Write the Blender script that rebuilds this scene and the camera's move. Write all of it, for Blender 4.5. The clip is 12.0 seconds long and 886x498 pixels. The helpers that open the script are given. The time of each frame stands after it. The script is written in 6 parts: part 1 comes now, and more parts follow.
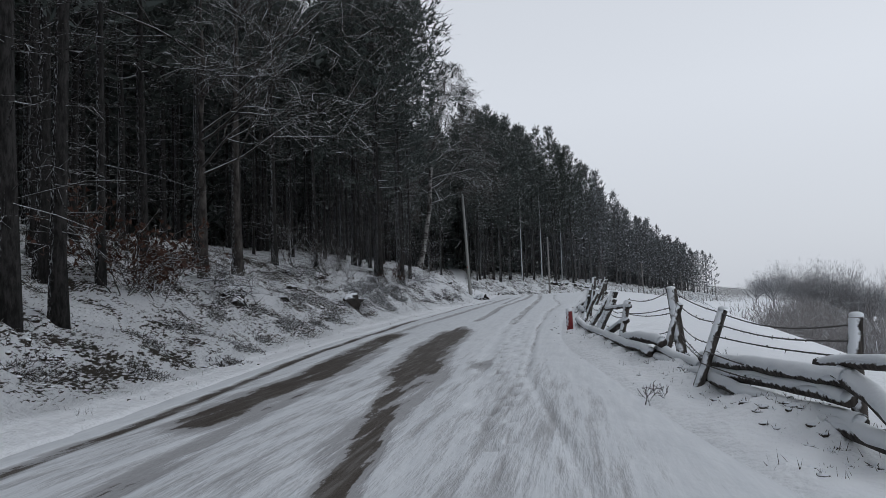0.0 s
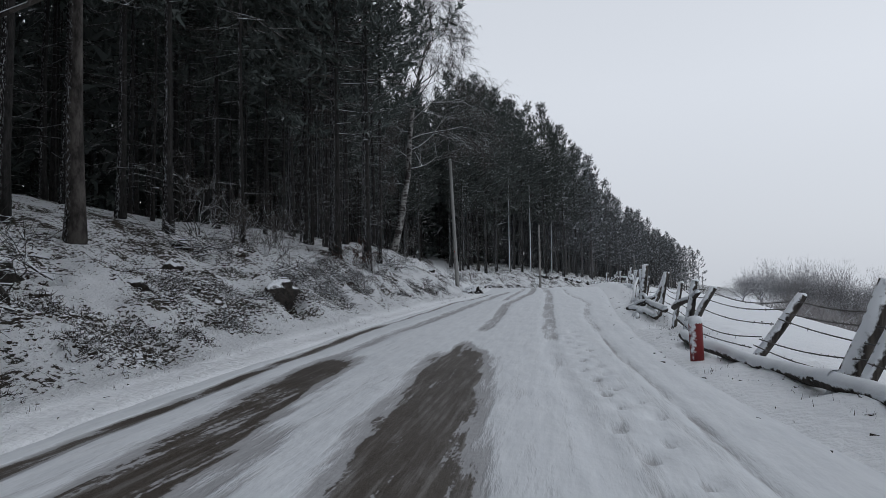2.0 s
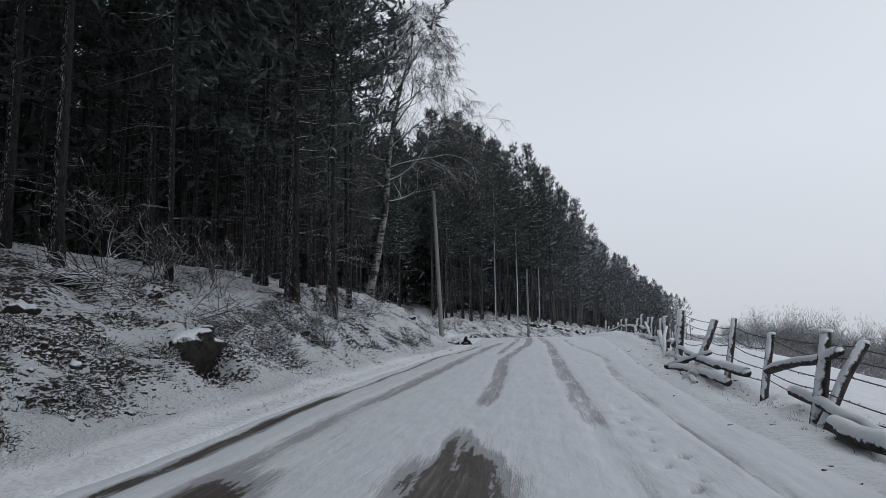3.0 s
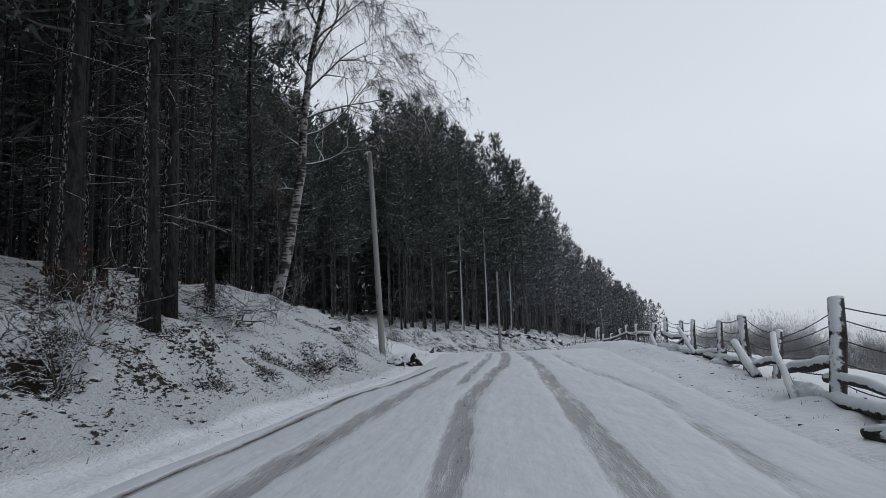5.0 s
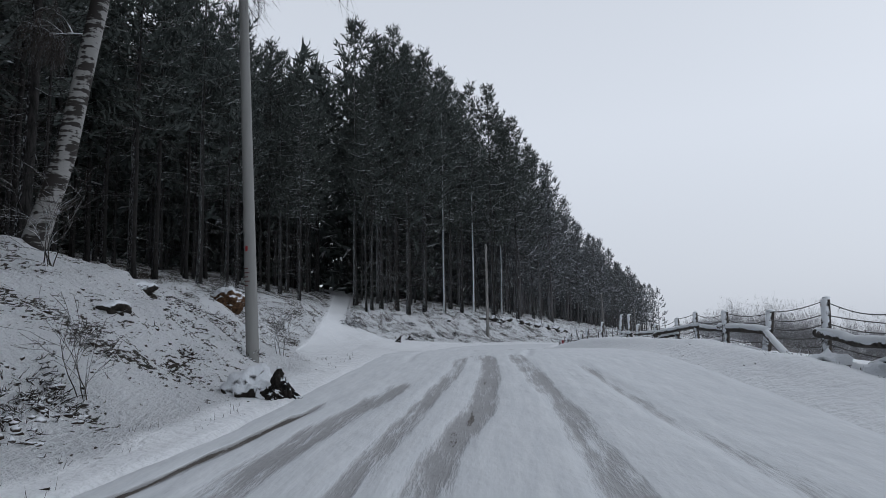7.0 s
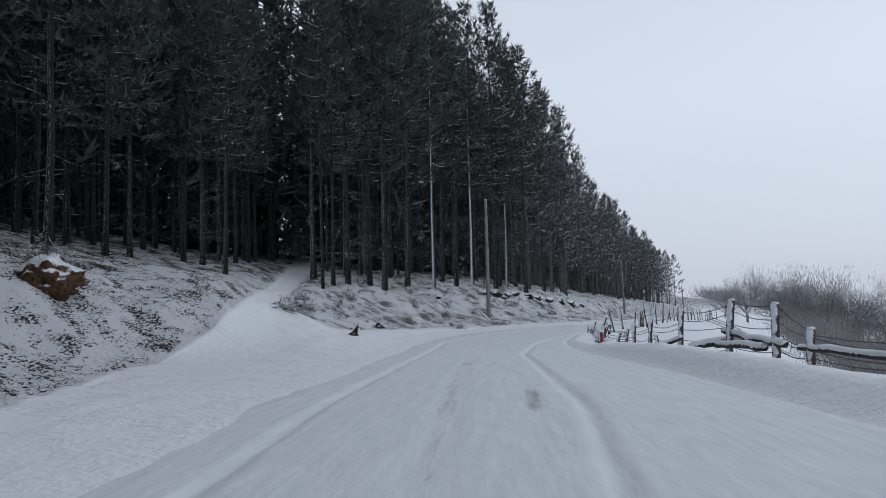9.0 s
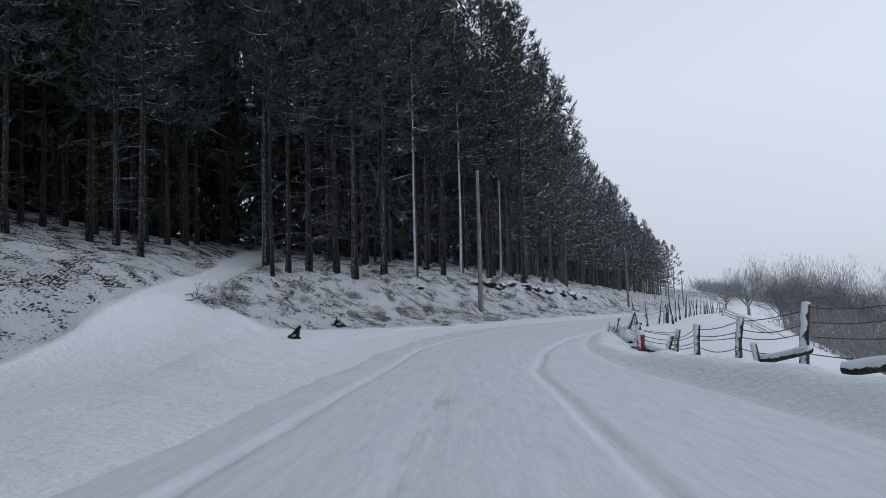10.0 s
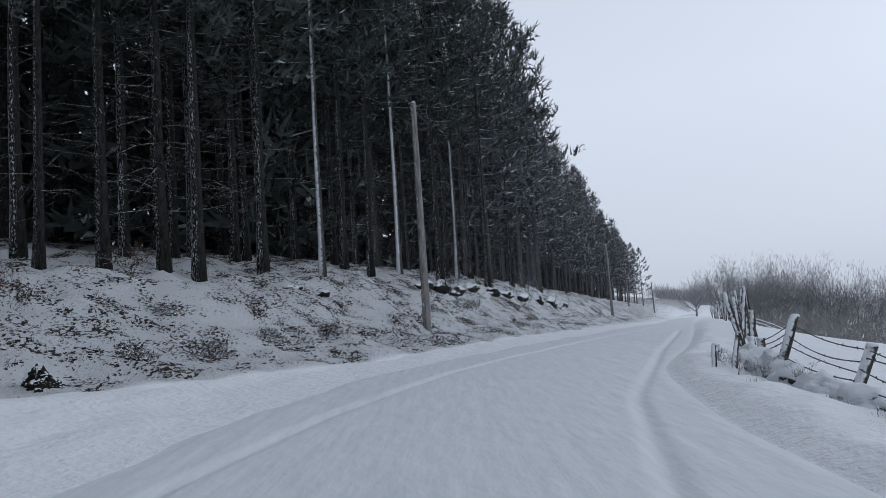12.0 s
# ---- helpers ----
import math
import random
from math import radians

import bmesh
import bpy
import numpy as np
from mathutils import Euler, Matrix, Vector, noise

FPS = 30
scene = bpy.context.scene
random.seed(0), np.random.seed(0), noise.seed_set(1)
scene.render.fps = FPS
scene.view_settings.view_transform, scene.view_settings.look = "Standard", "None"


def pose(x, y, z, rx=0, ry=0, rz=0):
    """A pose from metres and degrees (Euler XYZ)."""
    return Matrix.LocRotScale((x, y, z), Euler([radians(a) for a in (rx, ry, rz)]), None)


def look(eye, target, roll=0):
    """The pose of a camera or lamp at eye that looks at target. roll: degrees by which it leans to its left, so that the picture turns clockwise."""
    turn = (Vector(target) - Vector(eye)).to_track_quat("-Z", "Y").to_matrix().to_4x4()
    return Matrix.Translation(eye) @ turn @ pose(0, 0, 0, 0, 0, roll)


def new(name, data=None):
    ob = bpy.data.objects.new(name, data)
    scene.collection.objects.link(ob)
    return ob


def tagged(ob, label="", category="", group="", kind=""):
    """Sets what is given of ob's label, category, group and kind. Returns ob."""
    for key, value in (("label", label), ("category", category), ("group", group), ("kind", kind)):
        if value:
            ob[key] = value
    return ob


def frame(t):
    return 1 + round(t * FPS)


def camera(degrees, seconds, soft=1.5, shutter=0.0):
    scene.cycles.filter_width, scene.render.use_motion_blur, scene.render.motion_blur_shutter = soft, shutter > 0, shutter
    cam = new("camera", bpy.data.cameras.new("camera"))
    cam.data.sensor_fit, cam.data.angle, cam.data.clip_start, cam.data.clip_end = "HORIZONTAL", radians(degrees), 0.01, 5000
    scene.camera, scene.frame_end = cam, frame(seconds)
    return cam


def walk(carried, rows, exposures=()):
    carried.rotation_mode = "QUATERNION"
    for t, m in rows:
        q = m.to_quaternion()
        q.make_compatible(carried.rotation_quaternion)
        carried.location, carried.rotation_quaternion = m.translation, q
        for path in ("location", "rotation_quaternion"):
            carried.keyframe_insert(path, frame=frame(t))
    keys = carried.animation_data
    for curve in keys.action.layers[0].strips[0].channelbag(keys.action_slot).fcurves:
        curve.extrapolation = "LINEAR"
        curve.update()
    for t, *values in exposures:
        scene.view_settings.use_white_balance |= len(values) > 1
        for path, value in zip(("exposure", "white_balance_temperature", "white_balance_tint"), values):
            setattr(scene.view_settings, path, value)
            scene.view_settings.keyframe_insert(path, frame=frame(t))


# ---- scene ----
cam = camera(67.1, 12.0, 0.8)
PATH = [
    (0, (0.122, -0.197, 1.495), (-0.265, 1.76, 1.635), -2.1),
    (0.5, (-0.434, 2.208, 1.46), (-0.799, 4.17, 1.589), -2.5),
    (1, (-1.047, 4.69, 1.446), (-1.402, 6.653, 1.581), -1.5),
    (1.5, (-1.612, 7.221, 1.424), (-1.94, 9.191, 1.518), -1.1),
    (2, (-2.068, 9.579, 1.466), (-2.387, 11.551, 1.582), -0.9),
    (2.5, (-2.457, 11.958, 1.501), (-2.771, 13.922, 1.709), -0.3),
    (2.7, (-2.647, 12.854, 1.521), (-2.939, 14.818, 1.755), -0.6),
    (4.3, (-3.022, 19.851, 1.591), (-3.217, 21.821, 1.875), -0.9),
    (4.5, (-3.072, 20.85, 1.622), (-3.25, 22.822, 1.906), -1.9),
    (5, (-3.107, 23.451, 1.693), (-3.273, 25.423, 1.98), -2.1),
    (5.5, (-3.152, 26.143, 1.779), (-3.288, 28.118, 2.065), -1.5),
    (6, (-3.191, 28.917, 1.863), (-3.357, 30.886, 2.169), -2.0),
    (6.5, (-3.109, 31.644, 1.938), (-3.277, 33.617, 2.221), -0.8),
    (7, (-2.99, 34.534, 1.99), (-3.133, 36.515, 2.224), -1.0),
    (7.5, (-3.044, 37.415, 2.091), (-3.158, 39.399, 2.312), -1.8),
    (7.7, (-3.026, 38.592, 2.149), (-3.173, 40.575, 2.366), -1.6),
    (9.3, (-2.884, 49.009, 2.631), (-3.04, 50.999, 2.765), -1.5),
    (9.5, (-2.918, 50.405, 2.603), (-3.074, 52.395, 2.737), -2.1),
    (10, (-3.015, 53.965, 2.464), (-3.146, 55.957, 2.583), -1.5),
    (10.5, (-3.113, 57.573, 2.386), (-3.273, 59.559, 2.56), -0.8),
    (11, (-3.14, 61.067, 2.279), (-3.308, 63.053, 2.445), -2.1),
    (11.5, (-2.997, 64.513, 2.15), (-3.121, 66.502, 2.315), -3.0),
    (12, (-2.84, 68.017, 1.991), (-2.831, 70.01, 2.155), -3.8),
]
# the clip's white balance drifts to blue as the wood fills the view
EXPOSURES = [(0, 0.0, 6240, 8), (6.0, 0.0, 6150, 8), (7.5, 0.0, 6050, 8), (9.5, 0.0, 5900, 8), (12.0, 0.0, 5850, 8)]
walk(cam, [(t, look(eye, target, roll)) for t, eye, target, roll in PATH], EXPOSURES)

# ---- light: a uniform snow-cloud sky and a very soft sun ----
world = bpy.data.worlds.new("overcast")
scene.world = world
world.use_nodes = True
wn = world.node_tree.nodes
wl = world.node_tree.links
wn.clear()
sky = wn.new("ShaderNodeTexSky")
sky.sky_type = "NISHITA"
sky.sun_disc = False
sky.sun_elevation, sky.sun_rotation = radians(38), radians(60)
sky.air_density, sky.dust_density = 1.0, 4.0
grey = wn.new("ShaderNodeHueSaturation")
grey.inputs["Saturation"].default_value = 0.25
grey.inputs["Value"].default_value = 0.10
cloud = wn.new("ShaderNodeMix")
cloud.data_type = "RGBA"
cloud.inputs[0].default_value = 0.88
cloud.inputs[7].default_value = (0.735, 0.75, 0.80, 1)
# the cloud is thicker, and so a little darker, overhead than low down
up = wn.new("ShaderNodeSeparateXYZ")
way = wn.new("ShaderNodeTexCoord")
thick = wn.new("ShaderNodeMapRange")
thick.inputs[1].default_value, thick.inputs[2].default_value = 0.25, 1.0
thick.inputs[3].default_value, thick.inputs[4].default_value = 1.0, 0.76
wl.new(way.outputs["Generated"], up.inputs[0])
wl.new(up.outputs[2], thick.inputs[0])
# and falling snow dulls it near the horizon
veil = wn.new("ShaderNodeMapRange")
veil.inputs[1].default_value, veil.inputs[2].default_value = 0.0, 0.28
veil.inputs[3].default_value, veil.inputs[4].default_value = 0.87, 1.0
wl.new(up.outputs[2], veil.inputs[0])
both = wn.new("ShaderNodeMath")
both.operation = "MULTIPLY"
wl.new(thick.outputs[0], both.inputs[0])
wl.new(veil.outputs[0], both.inputs[1])
bg = wn.new("ShaderNodeBackground")
wl.new(both.outputs[0], bg.inputs["Strength"])
wo = wn.new("ShaderNodeOutputWorld")
wl.new(sky.outputs[0], grey.inputs["Color"])
wl.new(grey.outputs[0], cloud.inputs[6])
wl.new(cloud.outputs[2], bg.inputs["Color"])
wl.new(bg.outputs[0], wo.inputs["Surface"])
sun_data = bpy.data.lights.new("sun", "SUN")
sun_data.energy, sun_data.angle, sun_data.color = 0.12, radians(60), (1.0, 0.97, 0.93)
sun = new("sun", sun_data)
sun.matrix_world = look((40, -30, 60), (0, 40, 0))


# ---- materials ----
SNOW = (0.79, 0.82, 0.86, 1)


class Nodes:
    """Short hands for building one node material."""

    def __init__(self, name, rough=0.8, metal=0.0, spec=0.3):
        self.mat = bpy.data.materials.new(name)
        self.mat.use_nodes = True
        self.t = self.mat.node_tree
        self.bsdf = next(n for n in self.t.nodes if n.type == "BSDF_PRINCIPLED")
        self.bsdf.inputs["Roughness"].default_value = rough
        self.bsdf.inputs["Metallic"].default_value = metal
        self.bsdf.inputs["Specular IOR Level"].default_value = spec
        self.geo = self.t.nodes.new("ShaderNodeNewGeometry")
        self.tex = self.t.nodes.new("ShaderNodeTexCoord")

    def put(self, value, socket):
        if isinstance(value, bpy.types.NodeSocket):
            self.t.links.new(value, socket)
        else:
            socket.default_value = value

    def where(self, scale, world=True, stretch=(1, 1, 1), turn=(0, 0, 0)):
        m = self.t.nodes.new("ShaderNodeMapping")
        self.t.links.new(self.geo.outputs["Position"] if world else self.tex.outputs["Object"], m.inputs["Vector"])
        m.inputs["Scale"].default_value = [scale * s for s in stretch]
        m.inputs["Rotation"].default_value = turn
        return m.outputs[0]

    def noise(self, scale, detail=3.0, world=True, stretch=(1, 1, 1), rough=0.55, turn=(0, 0, 0)):
        n = self.t.nodes.new("ShaderNodeTexNoise")
        n.inputs["Scale"].default_value = 1.0
        n.inputs["Detail"].default_value = detail
        n.inputs["Roughness"].default_value = rough
        self.t.links.new(self.where(scale, world, stretch, turn), n.inputs["Vector"])
        return n.outputs["Fac"]

    def math(self, op, a, b=0.0, c=0.0):
        n = self.t.nodes.new("ShaderNodeMath")
        n.operation = op
        self.put(a, n.inputs[0]), self.put(b, n.inputs[1]), self.put(c, n.inputs[2])
        return n.outputs[0]

    def step(self, v, lo, hi):
        n = self.t.nodes.new("ShaderNodeMapRange")
        n.interpolation_type = "SMOOTHSTEP"
        self.put(v, n.inputs[0])
        n.inputs[1].default_value, n.inputs[2].default_value = lo, hi
        return n.outputs[0]

    def mix(self, f, a, b):
        n = self.t.nodes.new("ShaderNodeMix")
        n.data_type = "RGBA"
        self.put(f, n.inputs[0]), self.put(a, n.inputs[6]), self.put(b, n.inputs[7])
        return n.outputs[2]

    def attr(self, name):
        n = self.t.nodes.new("ShaderNodeAttribute")
        n.attribute_name = name
        return n.outputs["Fac"]

    def random(self):
        return self.t.nodes.new("ShaderNodeObjectInfo").outputs["Random"]

    def bump(self, h, strength=0.5, distance=0.02):
        n = self.t.nodes.new("ShaderNodeBump")
        n.inputs["Strength"].default_value = strength
        n.inputs["Distance"].default_value = distance
        self.put(h, n.inputs["Height"])
        self.t.links.new(n.outputs[0], self.bsdf.inputs["Normal"])

    def facing(self, way):
        """How far the surface faces a fixed direction of the world, -1 to 1."""
        n = self.t.nodes.new("ShaderNodeVectorMath")
        n.operation = "DOT_PRODUCT"
        self.t.links.new(self.geo.outputs["Normal"], n.inputs[0])
        n.inputs[1].default_value = Vector(way).normalized()
        return n.outputs["Value"]

    def snowed(self, colour, way=(0, 0, 1), lo=0.45, hi=0.7, ragged=0.5, scale=14.0, world=True):
        """Snow lying where the surface faces the way that it fell from."""
        f = self.math("ADD", self.facing(way), self.math("MULTIPLY", self.math("SUBTRACT", self.noise(scale, 3, world), 0.5), ragged))
        return self.mix(self.step(f, lo, hi), colour, SNOW)

    def colour(self, c):
        self.put(c, self.bsdf.inputs["Base Color"])
        return self.mat


def snow_ground():
    n = Nodes("snow_with_litter_and_shade", 0.75, spec=0.2)
    fine = n.noise(1.0, 5, stretch=(17.0, 9.0, 19.0), rough=0.66, turn=(0, 0, 0.5))
    grain = n.noise(38.0, 3)
    broad = n.noise(1.7, 3)
    lit = n.attr("litter")
    v = n.math("ADD", n.math("MULTIPLY", fine, 1.25), n.math("ADD", n.math("MULTIPLY", grain, 0.16), n.math("MULTIPLY", broad, 0.5)))
    tuft = n.step(n.noise(0.9, 3, rough=0.6), 0.42, 0.62)
    v = n.math("ADD", v, n.math("MULTIPLY", n.math("SUBTRACT", tuft, 0.5), 0.16))
    show = n.step(n.math("ADD", v, n.math("MULTIPLY", lit, 0.36)), 1.245, 1.305)
    show = n.math("MULTIPLY", show, n.step(lit, 0.02, 0.2))
    heath = n.mix(n.noise(31.0, 3), (0.014, 0.012, 0.010, 1), (0.085, 0.070, 0.056, 1))
    heath = n.mix(n.step(n.noise(1.3, 2), 0.5, 0.65), heath, (0.036, 0.033, 0.025, 1))
    soil = n.mix(n.noise(12.0, 3), (0.014, 0.010, 0.008, 1), (0.048, 0.031, 0.022, 1))
    heath = n.mix(n.step(n.attr("soil"), 0.35, 0.6), heath, soil)
    show = n.math("MAXIMUM", show, n.step(n.math("ADD", n.attr("soil"), n.math("MULTIPLY", n.math("SUBTRACT", fine, 0.5), 2.2)), 0.62, 0.74))
    snow = n.mix(n.noise(2.2, 4), (0.79, 0.815, 0.85, 1), (0.87, 0.885, 0.905, 1))
    n.put(n.math("SUBTRACT", 0.8, n.math("MULTIPLY", grain, 0.15)), n.bsdf.inputs["Roughness"])
    h = n.math("ADD", n.math("MULTIPLY", fine, 0.7), n.math("MULTIPLY", grain, 0.2))
    clods = n.math("ADD", n.math("MULTIPLY", n.noise(3.6, 3, rough=0.5), 0.3), n.math("MULTIPLY", n.noise(9.0, 3, rough=0.55), 0.22))
    n.bump(n.math("ADD", n.math("ADD", clods, n.math("MULTIPLY", h, n.math("ADD", 0.12, n.math("MULTIPLY", n.step(lit, 0.0, 0.3), 1.1)))), n.math("MULTIPLY", show, -0.45)), 1.0, 0.15)
    return n.colour(n.mix(show, snow, heath))


def road_surface():
    n = Nodes("rutted_snow_road", 0.7, spec=0.3)
    along = n.noise(1.0, 5, stretch=(6.0, 0.42, 1), turn=(0, 0, radians(-3)))
    fine = n.noise(22.0, 4, stretch=(1.6, 0.7, 1))
    grit = n.noise(150.0, 2)
    bare = n.attr("bare")
    streak = n.noise(1.0, 4, stretch=(9.0, 1.1, 1), turn=(0, 0, radians(-4)), rough=0.7)
    ragged = n.math("ADD", 0.25, n.math("MULTIPLY", bare, 1.0))
    v = n.math("ADD", bare, n.math("ADD", n.math("MULTIPLY", n.math("SUBTRACT", n.math("ADD", along, streak), 1.0), ragged), n.math("MULTIPLY", n.math("SUBTRACT", fine, 0.5), n.math("ADD", 0.07, n.math("MULTIPLY", n.math("MULTIPLY", bare, bare), 0.6)))))
    wet = n.step(v, 0.55, 0.63)
    slush = n.step(v, 0.17, 0.46)
    snow = n.mix(n.noise(3.0, 5, stretch=(3.2, 0.35, 1), rough=0.65), (0.58, 0.61, 0.65, 1), (0.84, 0.86, 0.88, 1))
    grey = n.mix(fine, (0.30, 0.30, 0.31, 1), (0.46, 0.465, 0.48, 1))
    tar = n.mix(grit, (0.040, 0.033, 0.027, 1), (0.10, 0.083, 0.068, 1))
    tar = n.mix(n.step(n.noise(1.0, 5, stretch=(16.0, 0.8, 1), turn=(0, 0, radians(-6)), rough=0.7), 0.48, 0.66), tar, (0.16, 0.15, 0.14, 1))
    n.put(n.math("SUBTRACT", 0.72, n.math("MULTIPLY", wet, 0.24)), n.bsdf.inputs["Roughness"])
    h = n.math("ADD", n.math("MULTIPLY", fine, 0.13), n.math("ADD", n.math("MULTIPLY", grit, n.math("MULTIPLY", wet, 0.14)), n.math("MULTIPLY", slush, -0.8)))
    n.bump(n.math("ADD", n.math("ADD", h, n.math("MULTIPLY", n.noise(4.0, 3, stretch=(1.3, 0.6, 1), rough=0.5), 0.9)), n.math("MULTIPLY", along, 0.5)), 0.5, 0.04)
    return n.colour(n.mix(wet, n.mix(slush, snow, grey), tar))


def plain_snow():
    n = Nodes("fresh_snow", 0.7, spec=0.2)
    f = n.noise(24.0, 4)
    n.bump(f, 0.35, 0.02)
    return n.colour(n.mix(n.noise(5.0, 3), (0.76, 0.79, 0.83, 1), (0.84, 0.86, 0.88, 1)))


def bark(name, dark, light, way, lo, hi, ragged=0.7, streak=(9, 9, 1.2)):
    n = Nodes(name, 0.9, spec=0.15)
    g = n.noise(1.0, 5, False, streak, 0.65)
    c = n.mix(n.step(g, 0.35, 0.65), dark, light)
    c = n.mix(n.math("MULTIPLY", n.random(), 0.35), c, tuple(0.5 * (a + b) for a, b in zip(dark, light)))
    n.bump(g, 0.8, 0.03)
    f = n.math("ADD", n.facing(way), n.math("MULTIPLY", n.math("SUBTRACT", n.noise(11.0, 3, False), 0.5), ragged))
    f = n.math("ADD", f, n.math("MULTIPLY", n.math("POWER", n.random(), 3.0), 0.3))
    fleck = n.math("MULTIPLY", n.step(n.noise(1.0, 4, False, (34, 34, 13), 0.65), 0.54, 0.60), n.step(n.math("ADD", n.facing((-0.9, -0.4, 0.1)), n.math("MULTIPLY", n.random(), 0.7)), 0.3, 0.95))
    return n.colour(n.mix(n.math("MAXIMUM", n.step(f, lo, hi), n.math("MULTIPLY", fleck, 0.7)), c, SNOW))


def needles(name, rime, dark=(0.046, 0.055, 0.053, 1), light=(0.100, 0.116, 0.109, 1)):
    n = Nodes(name, 0.75, spec=0.2)
    c = n.mix(n.noise(1.1, 2, False), dark, light)
    c = n.mix(n.math("MULTIPLY", n.random(), 0.4), c, (0.026, 0.028, 0.020, 1))
    f = n.math("ADD", n.facing((-0.25, -0.2, 1)), n.math("MULTIPLY", n.math("SUBTRACT", n.noise(2.2, 3, False), 0.5), 1.2))
    return n.colour(n.mix(n.math("MULTIPLY", n.step(f, 0.9 - rime, 1.15 - rime * 0.8), 0.85), c, SNOW))


def timber(name, dark, light, way=(-0.6, -0.55, 0.5), lo=0.56, hi=0.84):
    n = Nodes(name, 0.85, spec=0.2)
    g = n.noise(1.0, 5, False, (16, 16, 1.3), 0.6)
    c = n.mix(n.step(g, 0.35, 0.65), dark, light)
    n.bump(g, 0.6, 0.015)
    return n.colour(n.snowed(c, way, lo, hi, 1.25, 11.0))


def stone(name, dark, light, scale=4.0, lo=0.35, hi=0.6):
    n = Nodes(name, 0.9, spec=0.2)
    g = n.noise(scale, 6, True, rough=0.7)
    n.bump(g, 0.9, 0.06)
    return n.colour(n.snowed(n.mix(n.step(g, 0.35, 0.65), dark, light), (0, 0, 1), lo, hi, 0.6, 8.0))


def concrete():
    n = Nodes("pole_concrete", 0.8, spec=0.2)
    g = n.noise(1.0, 5, False, (7, 7, 0.8), 0.6)
    f = n.noise(60.0, 3, False)
    n.bump(f, 0.3, 0.004)
    c = n.mix(g, (0.19, 0.19, 0.185, 1), (0.31, 0.31, 0.30, 1))
    return n.colour(n.snowed(c, (-0.6, -0.75, 0.2), 1.02, 1.25, 0.6, 5.0))


def red_paint():
    n = Nodes("red_paint", 0.55, spec=0.4)
    g = n.noise(18.0, 4, False)
    c = n.mix(g, (0.12, 0.010, 0.012, 1), (0.21, 0.018, 0.018, 1))
    c = n.mix(n.step(n.noise(7.0, 5, False), 0.62, 0.70), c, (0.25, 0.2, 0.18, 1))
    n.bump(g, 0.2, 0.004)
    return n.colour(n.snowed(c, (-0.6, -0.6, 0.4), 0.75, 0.95, 0.8, 14.0))


def flat(name, c, rough=0.7, metal=0.0, spread=0.25):
    n = Nodes(name, rough, metal)
    g = n.noise(30.0, 3, False)
    d = tuple(v * (1 - spread) for v in c[:3]) + (1,)
    return n.colour(n.mix(g, d, c))


M_GROUND, M_ROAD, M_SNOW = snow_ground(), road_surface(), plain_snow()
M_PINE_BARK = bark("pine_bark", (0.009, 0.0085, 0.0082, 1), (0.037, 0.035, 0.034, 1), (-0.95, -0.3, 0.1), 1.0, 1.3, 1.1, (15, 15, 4.5))
M_PINE_PLASTERED = bark("snow_plastered_pine_bark", (0.03, 0.028, 0.027, 1), (0.11, 0.105, 0.10, 1), (-0.55, -0.8, 0.1), 0.35, 0.95, 1.3, (15, 15, 4.5))
# far pines: bark paled so that its colour holds the haze
M_PINE_HAZED = bark("hazed_pine_bark", (0.045, 0.043, 0.043, 1), (0.11, 0.106, 0.106, 1), (-0.95, -0.3, 0.1), 1.0, 1.3, 1.1, (15, 15, 4.5))
M_BEECH_BARK = bark("beech_bark", (0.016, 0.014, 0.013, 1), (0.085, 0.077, 0.071, 1), (-0.1, -0.15, 1), 0.25, 0.55, 0.6, (5, 5, 2.2))
M_DEAD = bark("dead_branch_bark", (0.016, 0.014, 0.013, 1), (0.05, 0.045, 0.042, 1), (-0.1, -0.15, 1), 0.7, 1.05, 0.9)
M_TWIG = bark("frosted_twigs", (0.036, 0.031, 0.028, 1), (0.09, 0.08, 0.074, 1), (0, 0, 1), 0.65, 1.05, 0.5)
M_DARKTWIG = bark("dark_twigs", (0.032, 0.027, 0.024, 1), (0.085, 0.074, 0.067, 1), (0, 0, 1), 0.4, 0.85, 0.6)
# trees and brush beyond the field: rime, lightened further to imitate haze
M_RIME_HAZE = bark("rimed_hazed_twigs", (0.19, 0.183, 0.185, 1), (0.31, 0.302, 0.306, 1), (0, 0, 1), 0.25, 0.85, 0.5)
# skyline wood: distance haze is put into this pale colour
M_HAZY = bark("hazed_far_twigs", (0.30, 0.30, 0.31, 1), (0.44, 0.44, 0.45, 1), (0, 0, 1), 0.3, 0.95, 0.5)
M_BRUSH = bark("rimed_hazed_brush", (0.17, 0.158, 0.156, 1), (0.27, 0.255, 0.252, 1), (0, 0, 1), 0.45, 1.1, 0.5)
# the second is for far pines, its colour lightened to imitate haze
M_NEEDLE, M_NEEDLE_HAZED = needles("pine_needles", 0.18), needles("hazed_pine_needles", 0.2, (0.105, 0.113, 0.12, 1), (0.17, 0.18, 0.188, 1))
M_POST = timber("weathered_post", (0.020, 0.017, 0.015, 1), (0.080, 0.070, 0.062, 1))
M_RAIL = timber("weathered_rail", (0.020, 0.017, 0.015, 1), (0.078, 0.068, 0.060, 1), (-0.4, -0.35, 0.85), 0.3, 0.55)
M_GREYWOOD = timber("silvered_pole_wood", (0.13, 0.125, 0.12, 1), (0.30, 0.29, 0.28, 1), (-0.6, -0.75, 0.2), 1.0, 1.2)
M_ROCK = stone("dark_rock", (0.010, 0.009, 0.008, 1), (0.042, 0.036, 0.03, 1), 4.0, 0.15, 0.4)
